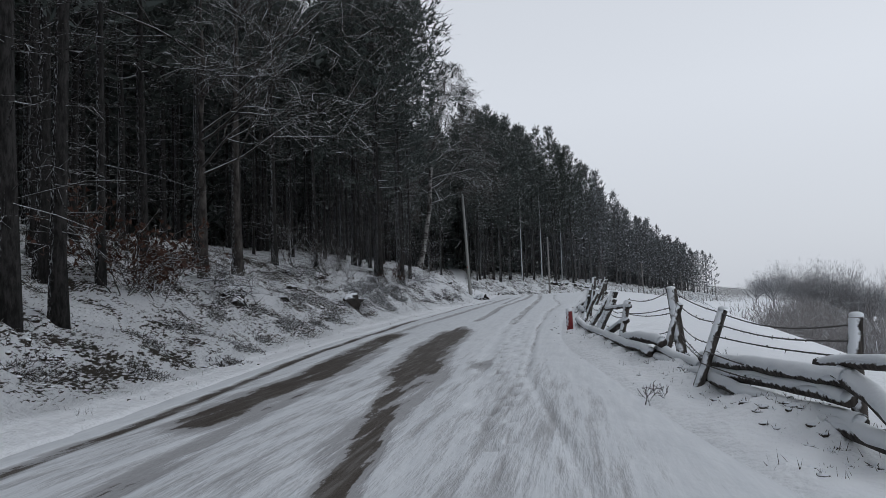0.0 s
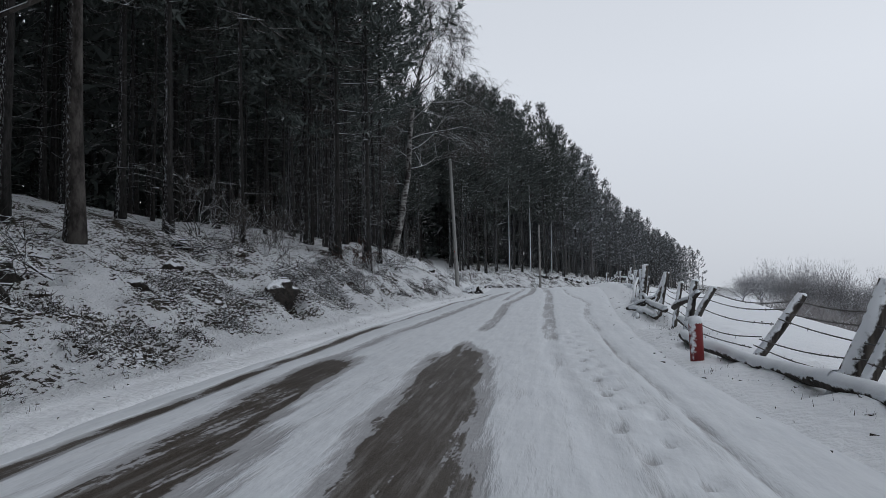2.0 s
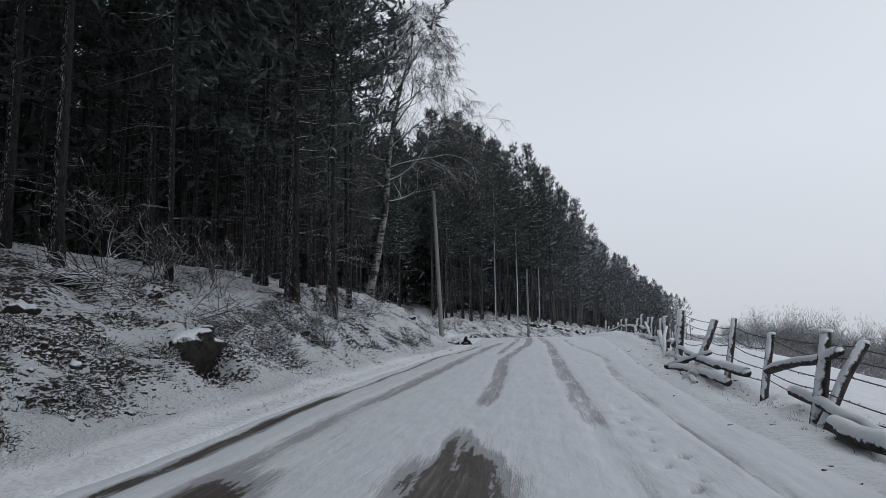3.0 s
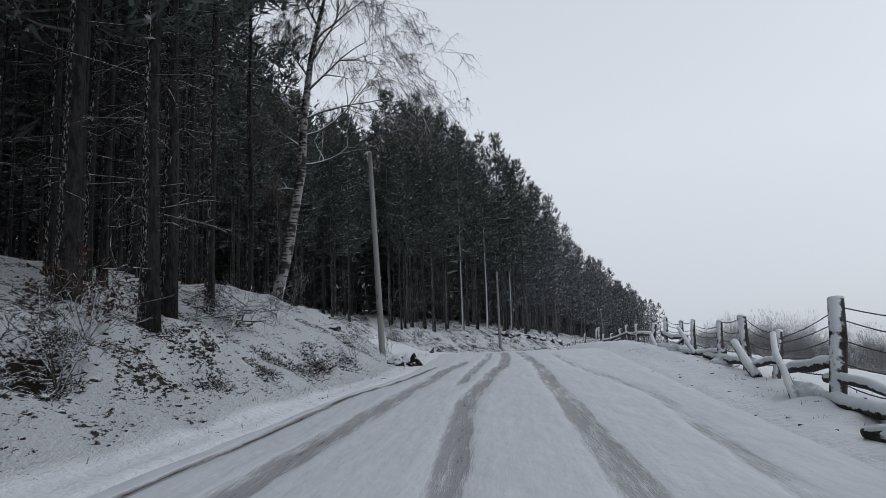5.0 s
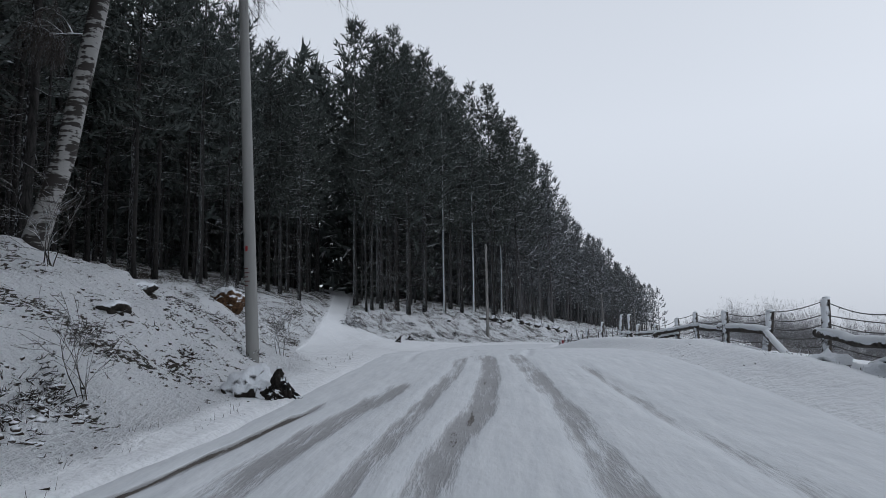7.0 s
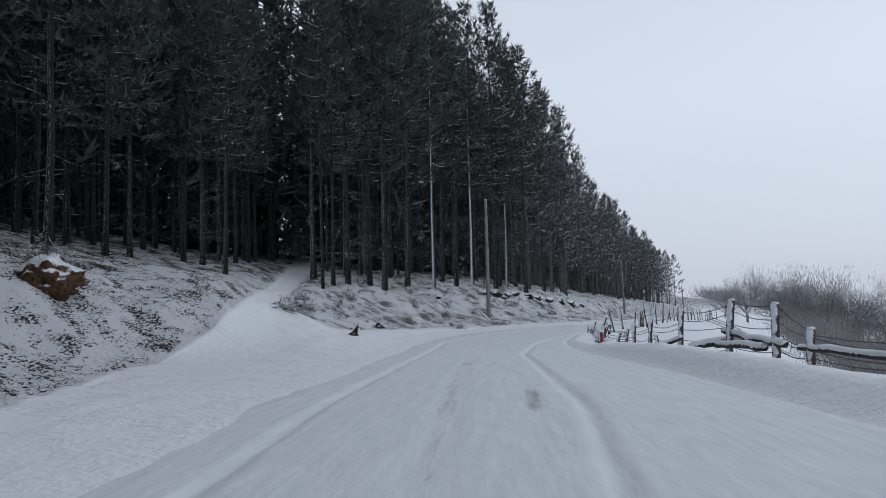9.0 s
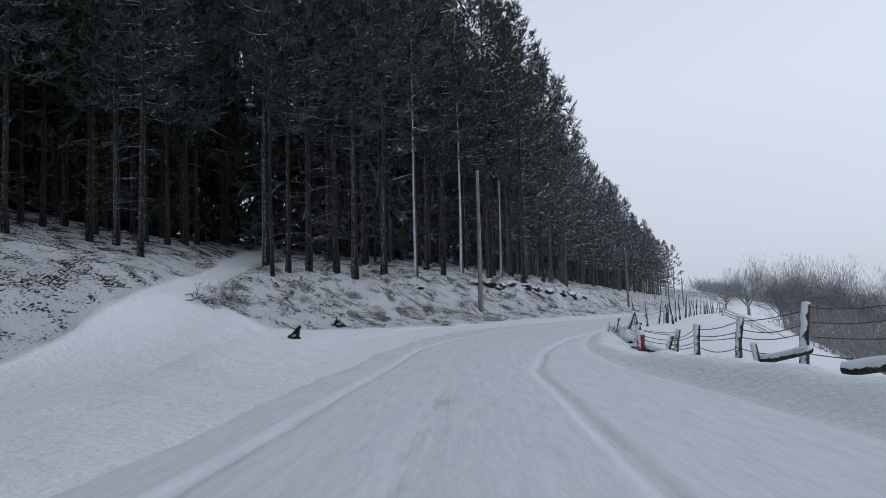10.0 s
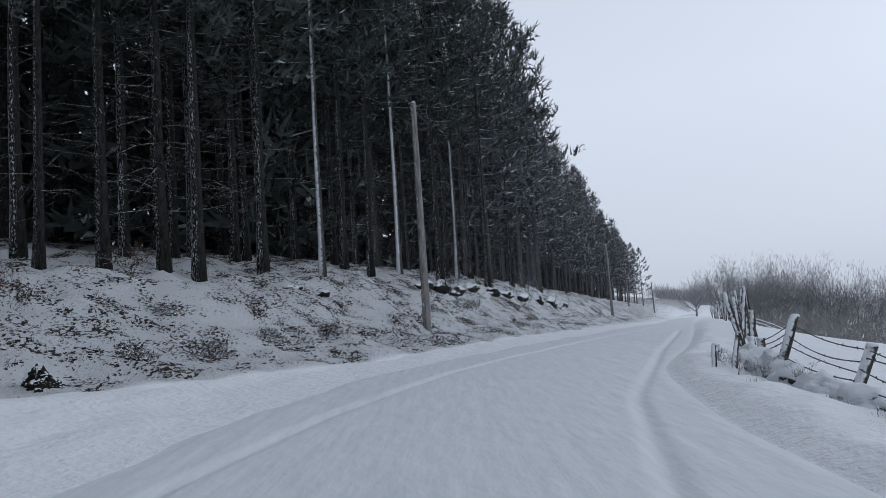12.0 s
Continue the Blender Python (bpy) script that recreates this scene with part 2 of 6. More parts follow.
M_ROTTEN = stone("black_rotten_wood", (0.008, 0.007, 0.0065, 1), (0.034, 0.029, 0.025, 1), 6.0, 0.5, 0.75)
M_CLOD = stone("snow_clogged_brush", (0.012, 0.010, 0.009, 1), (0.05, 0.042, 0.035, 1), 6.0, -0.15, 0.1)
M_HEAP = stone("snow_heaped_wood", (0.010, 0.009, 0.008, 1), (0.036, 0.03, 0.026, 1), 5.0, -0.05, 0.22)
M_OCHRE = stone("ochre_earth", (0.04, 0.024, 0.015, 1), (0.14, 0.078, 0.042, 1), 9.0, 0.3, 0.55)
M_CONCRETE, M_RED = concrete(), red_paint()
M_WIRE = flat("frosted_wire", (0.13, 0.12, 0.115, 1), 0.7, 0.1, 0.6)
M_MARK = flat("marking_paint", (0.10, 0.035, 0.03, 1), 0.7)
M_REDMARK = flat("red_spot_paint", (0.35, 0.03, 0.03, 1), 0.6)
M_LEAF = flat("dry_beech_leaf", (0.085, 0.04, 0.027, 1), 0.8, 0.0, 0.6)


def heather():
    n = Nodes("dry_heather", 0.9, spec=0.1)
    c = n.mix(n.noise(6.0, 3), (0.016, 0.013, 0.011, 1), (0.06, 0.048, 0.038, 1))
    return n.colour(n.snowed(c, (0, 0, 1), 0.35, 0.7, 0.9, 16.0))


M_HEATH = heather()
M_SPRIG = bark("snow_laden_sprigs", (0.016, 0.013, 0.011, 1), (0.06, 0.05, 0.04, 1), (-0.1, -0.1, 1), 0.16, 0.54, 1.0)


def birch_bark():
    n = Nodes("birch_bark", 0.7, spec=0.25)
    band = n.noise(1.0, 4, False, (3.0, 3.0, 16.0), 0.6)
    blotch = n.noise(1.0, 3, False, (4.0, 4.0, 2.0))
    c = n.mix(band, (0.19, 0.187, 0.18, 1), (0.37, 0.366, 0.36, 1))
    c = n.mix(n.step(n.math("ADD", n.math("MULTIPLY", band, 0.6), n.math("MULTIPLY", blotch, 0.5)), 0.51, 0.57), c, (0.03, 0.026, 0.024, 1))
    n.bump(band, 0.4, 0.01)
    return n.colour(c)


M_BIRCH = birch_bark()


# ---- the plan of the land ----
# plan curves: y, road height, road left edge, road right edge, foot of bank, fence line
PLAN = [
    (-60, 0.60, 8.0, 15.0, 6.0, 16.5), (-20, 0.40, 0.0, 6.4, -1.6, 7.6), (0, 0.31, -3.75, 2.4, -4.8, 3.0), (5, 0.31, -4.65, 1.3, -5.4, 2.2),
    (10, 0.30, -5.45, 0.7, -6.1, 1.65), (16, 0.34, -6.35, -0.1, -7.0, 0.6), (22, 0.45, -6.5, -0.2, -7.4, 0.5), (28, 0.64, -6.4, -0.1, -6.9, 0.5),
    (34, 0.81, -6.2, 0.2, -6.25, 1.1), (41, 1.05, -5.5, 0.6, -6.2, 2.0), (46, 1.28, -5.5, 0.8, -6.2, 2.0), (50, 1.43, -5.9, 0.8, -7.6, 1.9),
    (55, 1.29, -6.2, 0.8, -9.4, 1.8), (61, 1.11, -6.3, 0.5, -11.9, 1.6), (68, 0.82, -6.3, 0.0, -12.0, 1.2), (73, 0.76, -6.1, -0.1, -8.5, 0.9),
    (80, 0.72, -4.9, 1.2, -7.4, 2.2), (86, 0.68, -2.1, 4.0, -5.6, 5.3), (93, 0.58, 1.2, 6.7, -2.5, 8.0), (105, 0.2, 6.4, 11.2, 3.0, 12.6),
    (130, -0.9, 16.4, 20.9, 13.0, 22.3), (165, -2.2, 29.3, 34.1, 26.0, 35.6), (210, -4.0, 46.4, 51.0, 43.0, 52.5), (260, -6.0, 62.0, 66.5, 58.0, 68.0), (420, -9.0, 138.0, 143.0, 134.0, 145.0),
]
_fine = np.arange(-60.0, 420.0, 0.5)
_gk = np.exp(-0.5 * (np.arange(-8, 9) / 3.0) ** 2)
_gk /= _gk.sum()


def _curve(col):
    v = np.interp(_fine, [r[0] for r in PLAN], [r[col] for r in PLAN])
    return np.convolve(np.pad(v, 8, mode="reflect", reflect_type="odd"), _gk, mode="valid")


_tables = [_curve(c) for c in range(1, 6)]


def plan(y):
    """Road height, left edge, right edge, foot of bank and fence line at y."""
    return [np.interp(y, _fine, tb) for tb in _tables]


def bank(d, y):
    """Rise of the wooded bank, d metres beyond its foot."""
    d = np.maximum(d, 0.0)
    steep = np.interp(d, [0, 0.4, 1.0, 1.9, 2.8, 4.4, 6.4, 9.5, 15, 30, 60, 400], [0, 0.1, 0.42, 0.98, 1.42, 1.95, 2.5, 3.2, 4.0, 5.6, 9, 20])
    soft = np.interp(d, [0, 2, 5, 8, 12, 20, 30, 60, 400], [0, 0.35, 1.2, 2.3, 3.2, 4.6, 6.2, 10, 20])
    k = np.interp(y, [0, 12, 30, 38, 46, 52, 58, 64, 70, 77, 84, 89, 97, 115], [0.8, 1, 1, 1.15, 1.3, 0.5, 0.8, 0.9, 0.1, 0.8, 1.25, 1.8, 2.4, 3.2])
    behind = np.interp(d, [3.5, 8, 14, 30], [0, 0.32, 0.8, 1.1]) * np.interp(y, [-10, 0, 24, 34], [1, 1, 1, 0])
    return soft + (steep - soft) * k + behind


def hillside(u, y):
    """Rise of the land beyond the side track, u metres left of the road's edge."""
    f = np.interp(u, [0, 1, 2.2, 3.3, 4.4, 5.2, 6, 7.5, 10.3, 14, 20, 30, 60, 400], [0, 0.12, 0.38, 0.6, 1.12, 1.55, 2.0, 2.5, 3.05, 3.6, 4.25, 5.4, 8.5, 20])
    back = np.interp(u, [9, 13, 20, 30, 60], [0, 0.4, 1.3, 2.4, 2.4]) * np.interp(y, [63, 68, 84, 94], [0, 1, 1, 0])
    return f * np.interp(y, [86, 92, 98, 115], [1, 1.1, 1.22, 1.3]) + back


def lane(y):
    """Middle of the side track that climbs into the wood."""
    return np.interp(y, [50, 58, 66, 72, 76, 80, 88, 95, 110], [-5.0, -8.5, -10.7, -11.8, -12.8, -13.7, -15.3, -16.8, -21.5])


def ground(x, y):
    """Height of the snow-covered land without its small relief."""
    rz, xl, xr, xb, xf = plan(y)
    lean = np.interp(y, [60, 76, 100], [0, 1, 1])
    z = rz + 0.03 * np.clip(-3.0 - x, -6, 6) * lean + bank(xb - x, y)
    hill = rz + 0.03 * np.clip(-3.0 - np.maximum(x, xl), -6, 6) * lean + hillside(np.maximum(xl - x, 0.0), y)
    far = np.clip((y - 63.0) / 9.0, 0, 1)
    z = z + (hill - z) * far * far * (3 - 2 * far)
    z = z - 0.32 * np.exp(-(np.abs(x - lane(y)) / 1.4) ** 3) * np.interp(y, [62, 70, 88, 98], [0, 1, 1, 0])
    # the cut mound beside the mouth of the side track, and the brow that sinks towards it
    z = z + np.interp(x, [-30, -22, -17, -15.4, -14.1, -12.8], [0, 0.5, 1.05, 1.0, 0.45, 0]) * np.exp(-((y - 64.5) / 4.0) ** 2)
    z = z - 0.2 * np.exp(-((y - 47.5) / 2.6) ** 2) * np.interp(xb - x, [0.8, 2.2, 7, 12], [0, 1, 1, 0])
    # the snow that the plough has pushed aside
    b = x - xr - np.interp(y, [40, 58], [0.7, 0.22])
    ridge = np.interp(y, [0, 30, 44, 52, 58, 62.5, 66, 69.5, 73, 82, 110], [0.05, 0.05, 0.2, 0.24, 0.34, 0.34, 0.28, 0.16, 0.14, 0.18, 0.1])
    z = z + ridge * np.exp(-(b / np.where(b < 0, 0.38, 0.85)) ** 2)
    e = np.maximum(x - xf - 0.4, 0.0)
    near, far = np.minimum(e, 5.2), np.maximum(e - 5.2, 0.0)
    drop = np.interp(y, [86, 104], [0.07, 0.33]) * near + 0.013 * near ** 2 + 0.42 * np.minimum(far, 21) + 0.02 * np.maximum(far - 21, 0)
    drop = drop + np.interp(y, [97, 105, 125, 140], [0, 0.5, 0.5, 0]) * np.clip((e - 2.0) / 5.0, 0, 1)
    return z - drop


# ---- mesh tools ----
class Shape:
    """Gathers vertices and faces of one mesh."""

    def __init__(self):
        self.v, self.f, self.m = [], [], []
        self.n = 0

    def add(self, verts, faces, slot=0):
        verts = np.asarray(verts, float).reshape(-1, 3)
        self.v.append(verts)
        for f in faces:
            self.f.append(tuple(int(i) + self.n for i in f))
        self.m.extend([slot] * len(faces))
        self.n += len(verts)

    def tube(self, pts, radii, sides=6, slot=0, cap=True, rough=0.0, rng=None):
        """A tapering tube along pts."""
        pts = np.asarray(pts, float)
        k = len(pts)
        radii = np.broadcast_to(np.asarray(radii, float), (k,))
        tan = np.gradient(pts, axis=0)
        tan /= np.linalg.norm(tan, axis=1)[:, None] + 1e-9
        ref = np.array([1.0, 0, 0]) if abs(tan[0][2]) > 0.7 else np.array([0, 0, 1.0])
        a = np.cross(tan, ref)
        a /= np.linalg.norm(a, axis=1)[:, None] + 1e-9
        b = np.cross(tan, a)
        ang = np.arange(sides) * 2 * math.pi / sides
        r = radii[:, None] * np.ones((k, sides))
        if rough:
            r = r * (1 + rough * rng.uniform(-1, 1, (k, sides)))
        ring = pts[:, None] + r[..., None] * (np.cos(ang)[None, :, None] * a[:, None] + np.sin(ang)[None, :, None] * b[:, None])
        faces = [(i * sides + j, i * sides + (j + 1) % sides, (i + 1) * sides + (j + 1) % sides, (i + 1) * sides + j) for i in range(k - 1) for j in range(sides)]
        if cap:
            faces += [tuple(range(sides))[::-1], tuple((k - 1) * sides + j for j in range(sides))]
        self.add(ring, faces, slot)

    def blades(self, base, way, length, width, rng, slot=0):
        """One thin triangle at each base point."""
        base, way = np.asarray(base, float), np.asarray(way, float)
        if not len(base):
            return
        way = way / (np.linalg.norm(way, axis=1)[:, None] + 1e-9)
        side = np.cross(way, rng.normal(size=way.shape))
        side /= np.linalg.norm(side, axis=1)[:, None] + 1e-9
        length = np.broadcast_to(np.asarray(length, float), (len(base),))[:, None]
        width = np.broadcast_to(np.asarray(width, float), (len(base),))[:, None]
        tri = np.stack([base - side * width / 2, base + side * width / 2, base + way * length], 1).reshape(-1, 3)
        self.add(tri, np.arange(len(tri)).reshape(-1, 3), slot)

    def mesh(self, name, *mats, smooth=True):
        me = bpy.data.meshes.new(name)
        me.from_pydata(np.concatenate(self.v).tolist(), [], self.f)
        for m in mats:
            me.materials.append(m)
        if len(mats) > 1:
            me.polygons.foreach_set("material_index", self.m)
        me.polygons.foreach_set("use_smooth", [smooth] * len(self.f))
        me.update()
        return me


def empty(name, m, label, category, group=""):
    ob = new(name)
    ob.empty_display_size = 0.2
    ob.matrix_world = m
    return tagged(ob, label, category, group)


def part(name, me, parent, label="", m=None, kind=""):
    ob = new(name, me)
    ob.parent = parent
    if m is not None:
        ob.matrix_basis = m
    return tagged(ob, label, kind=kind)


def at(x, y, turn=0.0, sink=0.0, size=1.0):
    """Pose on the land at x, y."""
    return pose(x, y, float(ground(x, y)) - sink, 0, 0, turn) @ Matrix.Scale(size, 4)


_table = np.random.RandomState(5).rand(512, 512)


def lattice(x, y, scale, seed=0):
    """Smooth value noise, 0 to 1."""
    u, v = np.asarray(x, float) / scale + 37.3 * seed, np.asarray(y, float) / scale + 91.7 * seed
    i, j = np.floor(u).astype(int), np.floor(v).astype(int)
    a, b = u - i, v - j
    a, b = a * a * (3 - 2 * a), b * b * (3 - 2 * b)
    g = lambda p, q: _table[p % 512, q % 512]
    return (g(i, j) * (1 - a) + g(i + 1, j) * a) * (1 - b) + (g(i, j + 1) * (1 - a) + g(i + 1, j + 1) * a) * b


def ramp(v, lo, hi):
    t = np.clip((v - lo) / (hi - lo), 0, 1)
    return t * t * (3 - 2 * t)


# wheel tracks: (y, x) along the road, half width, bareness, depth, first and last y
TRACKS = [
    ([(0, -3.3), (4, -4.05), (7.1, -4.5), (9.7, -4.98), (13.4, -5.6), (19, -6.1), (24, -6.22), (28, -6.1)], 0.13, 0.74, 0.02, 0, 27),
    ([(22, -6.2), (24, -6.22), (30, -6.02), (35, -5.9), (39, -5.35), (42, -5.05), (47, -4.95)], 0.06, 0.8, 0.02, 22, 43.5),
    ([(-4, -2.0), (4, -3.3), (7, -3.85), (10, -4.1), (13, -4.55), (16.2, -4.98), (19.5, -5.3), (22, -5.45)], 0.42, 0.8, 0.015, 4.5, 20.8),
    ([(-4, -1.5), (4, -2.95), (8, -3.5), (12, -3.95), (16, -4.4)], 0.22, 0.46, 0.015, -4, 16),
    ([(16, -5.5), (22, -5.5), (29.4, -5.2), (32.6, -5.07), (40.4, -4.7), (43.5, -4.37), (47, -4.3)], 0.22, 0.43, 0.02, 17, 45.5),
    ([(-4, 0.3), (3.8, -1.4), (5.3, -1.68), (8.3, -2.3), (11, -2.6), (14, -3.07), (17, -3.3), (20, -3.55), (23, -3.7)], 0.20, 0.78, 0.015, -4, 23),
    ([(7, -2.0), (8.3, -2.3), (11, -2.6), (14, -3.07), (17, -3.3), (20, -3.5), (22, -3.62)], 0.54, 0.88, 0.015, 8.5, 21.6),
    ([(2, -1.2), (5, -1.75), (8, -2.0), (12, -2.2)], 0.34, 0.5, 0.01, 3, 12.5),
    ([(21, -3.65), (25, -3.6), (29, -3.6), (34, -3.75), (40, -3.4), (42, -3.15), (46, -3.05), (50, -3.2), (55, -3.4)], 0.2, 0.47, 0.02, 23, 50.5),
    ([(36, -4.1), (41.8, -3.86), (46.4, -3.65), (52, -3.7)], 0.16, 0.4, 0.02, 36, 50),
    ([(18, -1.9), (22, -2.1), (28.5, -2.2), (36, -2.2), (42, -2.2), (48, -2.5), (54, -2.4)], 0.21, 0.40, 0.02, 21, 51),
    ([(20, -1.1), (28.3, -1.16), (35, -0.75), (41.5, -1.3), (50, -1.5)], 0.15, 0.29, 0.02, 23, 48),
    ([(3, 0.3), (10, -0.7), (20, -1.1), (28, -1.15)], 0.05, 0.30, 0.03, 0, 27),
    ([(9, -1.35), (13, -1.75)], 0.3, 0.48, 0.01, 9.2, 13.2),
    ([(4, -0.6), (12, -1.6), (20, -2.1), (26, -2.2)], 0.14, 0.17, 0.02, 5, 25),
    ([(46, -4.6), (54.9, -5.1), (60, -5.1), (67, -5.1), (72.8, -4.95), (76, -4.3), (80.7, -2.8), (90, 1.6), (105, 9.2)], 0.085, 0.17, 0.04, 47, 104),
    ([(46, -3.3), (54.5, -3.52), (60, -3.63), (67, -3.6), (73, -3.4), (80, -1.6)], 0.22, 0.2, 0.015, 46, 66),
    ([(46, -2.5), (54.8, -1.9), (60, -2.0), (67, -2.15), (72, -1.53), (76.7, -0.45), (85, 2.6), (95, 6.6)], 0.10, 0.15, 0.04, 48, 95),
    ([(53, -2.6), (58, -2.45)], 0.16, 0.32, 0.01, 53.4, 58),
    ([(60, -3.3), (63, -3.1)], 0.12, 0.34, 0.01, 60, 62.6),
]


def tracks(x, y):
    bare, depth = np.zeros_like(x), np.zeros_like(x)
    wob = (lattice(x * 0, y, 3.1, 3) - 0.5) * 0.03
    for line, hw, b, d, y0, y1 in TRACKS:
        c = np.interp(y, [p[0] for p in line], [p[1] for p in line]) + wob
        w = ramp(y, y0, y0 + 2.0) * (1 - ramp(y, y1 - 2.0, y1))
        g = np.exp(-np.abs((x - c) / hw) ** 3) * w
        bare = np.maximum(bare, g * b)
        bare = np.maximum(bare, 0.2 * b * w * np.exp(-((x - c) / (hw + 0.28)) ** 2))
        depth = np.maximum(depth, g * d)
        depth = depth - 0.35 * d * w * np.exp(-((np.abs(x - c) - 1.5 * hw) / (0.4 * hw)) ** 2)
    # thin wet snow where the asphalt begins to show
    bare = np.maximum(bare, (0.17 + 0.09 * (1 - ramp(y, 7, 15))) * (1 - ramp(y, 20, 27)) * ramp(x, plan(y)[1], plan(y)[1] + 0.5) * (1 - ramp(x, plan(y)[2] - 1.2, plan(y)[2])))
    # a line of footprints and paw marks beside the wheel tracks
    rng = np.random.RandomState(3)
    for k in range(46):
        fy = 5.0 + k * 0.42
        fx = np.interp(fy, [5, 12, 18, 24], [-0.55, -1.15, -1.55, -1.75]) + (0.11 if k % 2 else -0.11) + rng.normal(0, 0.05)
        g = np.exp(-(((x - fx) / 0.07) ** 2 + ((y - fy - rng.normal(0, 0.06)) / 0.12) ** 2) ** 2)
        bare, depth = np.maximum(bare, 0.36 * g), depth + 0.045 * g
    return bare, depth


def road_height(x, y):
    rz = plan(y)[0]
    return rz + 0.03 * np.clip(-3.0 - x, -6, 6) * np.interp(y, [60, 76, 100], [0, 1, 1])


# raw earth faces: x, y, half widths across and along the bank, depth
CUTS = [
    (-8.7, 25.4, 0.34, 0.75, 0.5), (-10.0, 18.7, 0.35, 0.5, 0.3), (-8.5, 30.7, 0.4, 0.6, 0.3), (-7.3, 38.9, 0.2, 1.5, 0.22), (-8.9, 45.8, 0.3, 0.4, 0.2),
    (-7.4, 44.0, 0.2, 0.25, 0.15), (-8.0, 34.5, 0.18, 0.5, 0.15), (-10.9, 27.5, 0.25, 0.7, 0.15),
]


def relief(x, y):
    """Small bumps of the snow, and how much heath and bare earth show through it. Litter also stands for shade on the
    upper track and wood floor.
    """
    rz, xl, xr, xb, xf = plan(y)
    d = xb - x
    # heath grows on the bank before the side track, on its far side, and on the knoll beyond
    past = ramp(y, 50, 56)
    shore = np.interp(y, [50, 55, 62, 65, 67, 70, 74, 80, 88, 95, 110], [-7.4, -9.4, -11.6, -12.0, -12.0, -12.2, -12.9, -14.3, -16.0, -17.6, -22.4])
    knoll = ramp(y, 72.6, 74.0) * ramp(x - np.interp(y, [72.5, 74, 76, 79, 88, 93, 110], [-9.5, -11.5, -12.2, -12.9, -14.6, -15.5, -20.7]), 0, 0.5)
    knoll = knoll * ramp(xl - x - np.interp(y, [73, 76.7, 78, 79.5, 81.4, 83, 86, 95, 120], [3.0, 2.0, 1.6, 1.3, 1.0, 0.8, 0.9, 0.9, 0.9]), 0, 0.6)
    beyond = np.maximum(ramp(shore + 0.25 - x, 0, 0.5), knoll)
    on_bank = ramp(d, -0.1, 0.9) * (1 - past) + beyond * past
    flecked = ramp(d, np.interp(y, [24, 30, 36, 48, 60], [-0.25, -0.1, -0.9, -0.9, -0.3]), np.interp(y, [24, 30, 36, 48, 60], [0.8, 1.3, 1.2, 1.2, 0.8])) * (1 - past) + beyond * past
    lump = (lattice(x, y, 1.3, 1) - 0.5) * 0.30 + (lattice(x, y, 0.6, 2) - 0.5) * 0.22 + (lattice(x, y, 0.34, 4) - 0.5) * 0.16
    z = lump * on_bank * (0.45 + 0.55 * ramp(8 - d, 0, 4))
    side = ramp(x, xr - 0.1, xr + 0.5)
    heap = np.interp(y, [28, 36, 58, 66, 84, 95], [2.0, 0.7, 0.5, 1.1, 1.5, 1])
    z = z + side * heap * ((lattice(x, y, 1.7, 6) - 0.5) * 0.13 + (lattice(x, y, 0.42, 7) - 0.5) * 0.10) * ramp(xf + 3 - x, 0, 3)
    z = z + side * (lattice(x, y, 9.0, 8) - 0.5) * 0.5 * ramp(x, xf + 2, xf + 14)
    left = ramp(xl - x, 0.0, 0.5) * (1 - on_bank)
    z = z + left * ((lattice(x, y, 0.7, 9) - 0.5) * 0.06 + (lattice(x, y, 0.36, 10) - 0.5) * 0.06)
    way = ramp(y, 57, 61) * np.exp(-((x - lane(y)) / np.interp(y, [64, 70, 78], [1.05, 0.75, 0.65])) ** 4)
    z = z * (1 - 0.85 * way)
    patch = lattice(x, y, 2.6, 11) * 0.6 + lattice(x, y, 1.0, 12) * 0.4
    # extra litter up the side track and deep in the wood imitates shade
    litter = flecked * ramp(xl - x, 0.2, 0.7) * np.clip(np.interp(y, [5, 12, 20, 24, 29.5, 33, 48, 56, 66, 74, 82, 95, 120], [0.66, 0.78, 0.76, 0.7, 0.7, 0.6, 0.58, 0.56, 0.68, 0.64, 0.62, 0.68, 0.72]) + np.interp(y, [22, 34], [0.75, 0.35]) * (patch - 0.5) + 0.10 * ramp(d, 3, 6) + 0.12 * ramp(d, 10, 15) + 0.25 * ramp(xl - x, 9, 14) * past, 0, 1) * (1 - 0.92 * way * (1 - 0.75 * ramp(y, 72, 80)))
    litter = np.maximum(litter, 0.05 * np.exp(-((x - xf) / 0.3) ** 2) * ramp(xf + 2 - x, 0, 1))
    # earth laid bare by the cutting on the steepest part of the bank
    soil = np.exp(-((d - 2.1) / 0.45) ** 2) * ramp(lattice(x, y, 1.5, 13), 0.6, 0.85) * np.interp(y, [0, 20, 88, 92], [0, 1, 0.5, 0.4]) * ramp(y, 8, 14)
    soil = 0.55 * soil * (1 - ramp(y, 46, 52) * (1 - ramp(y, 78, 84)))
    for cx, cy, rx, ry, dip in CUTS:
        cd = float(plan(cy)[3]) - cx
        g = np.exp(-(((d - cd) / rx) ** 2 + ((y - cy) / ry) ** 2) ** 2)
        soil = np.maximum(soil, g)
        z = z - dip * g + 0.5 * dip * np.exp(-(((d - cd - 1.6 * rx) / rx) ** 2 + ((y - cy) / ry) ** 2))
    z = z - 0.1 * soil
    return z, litter, soil


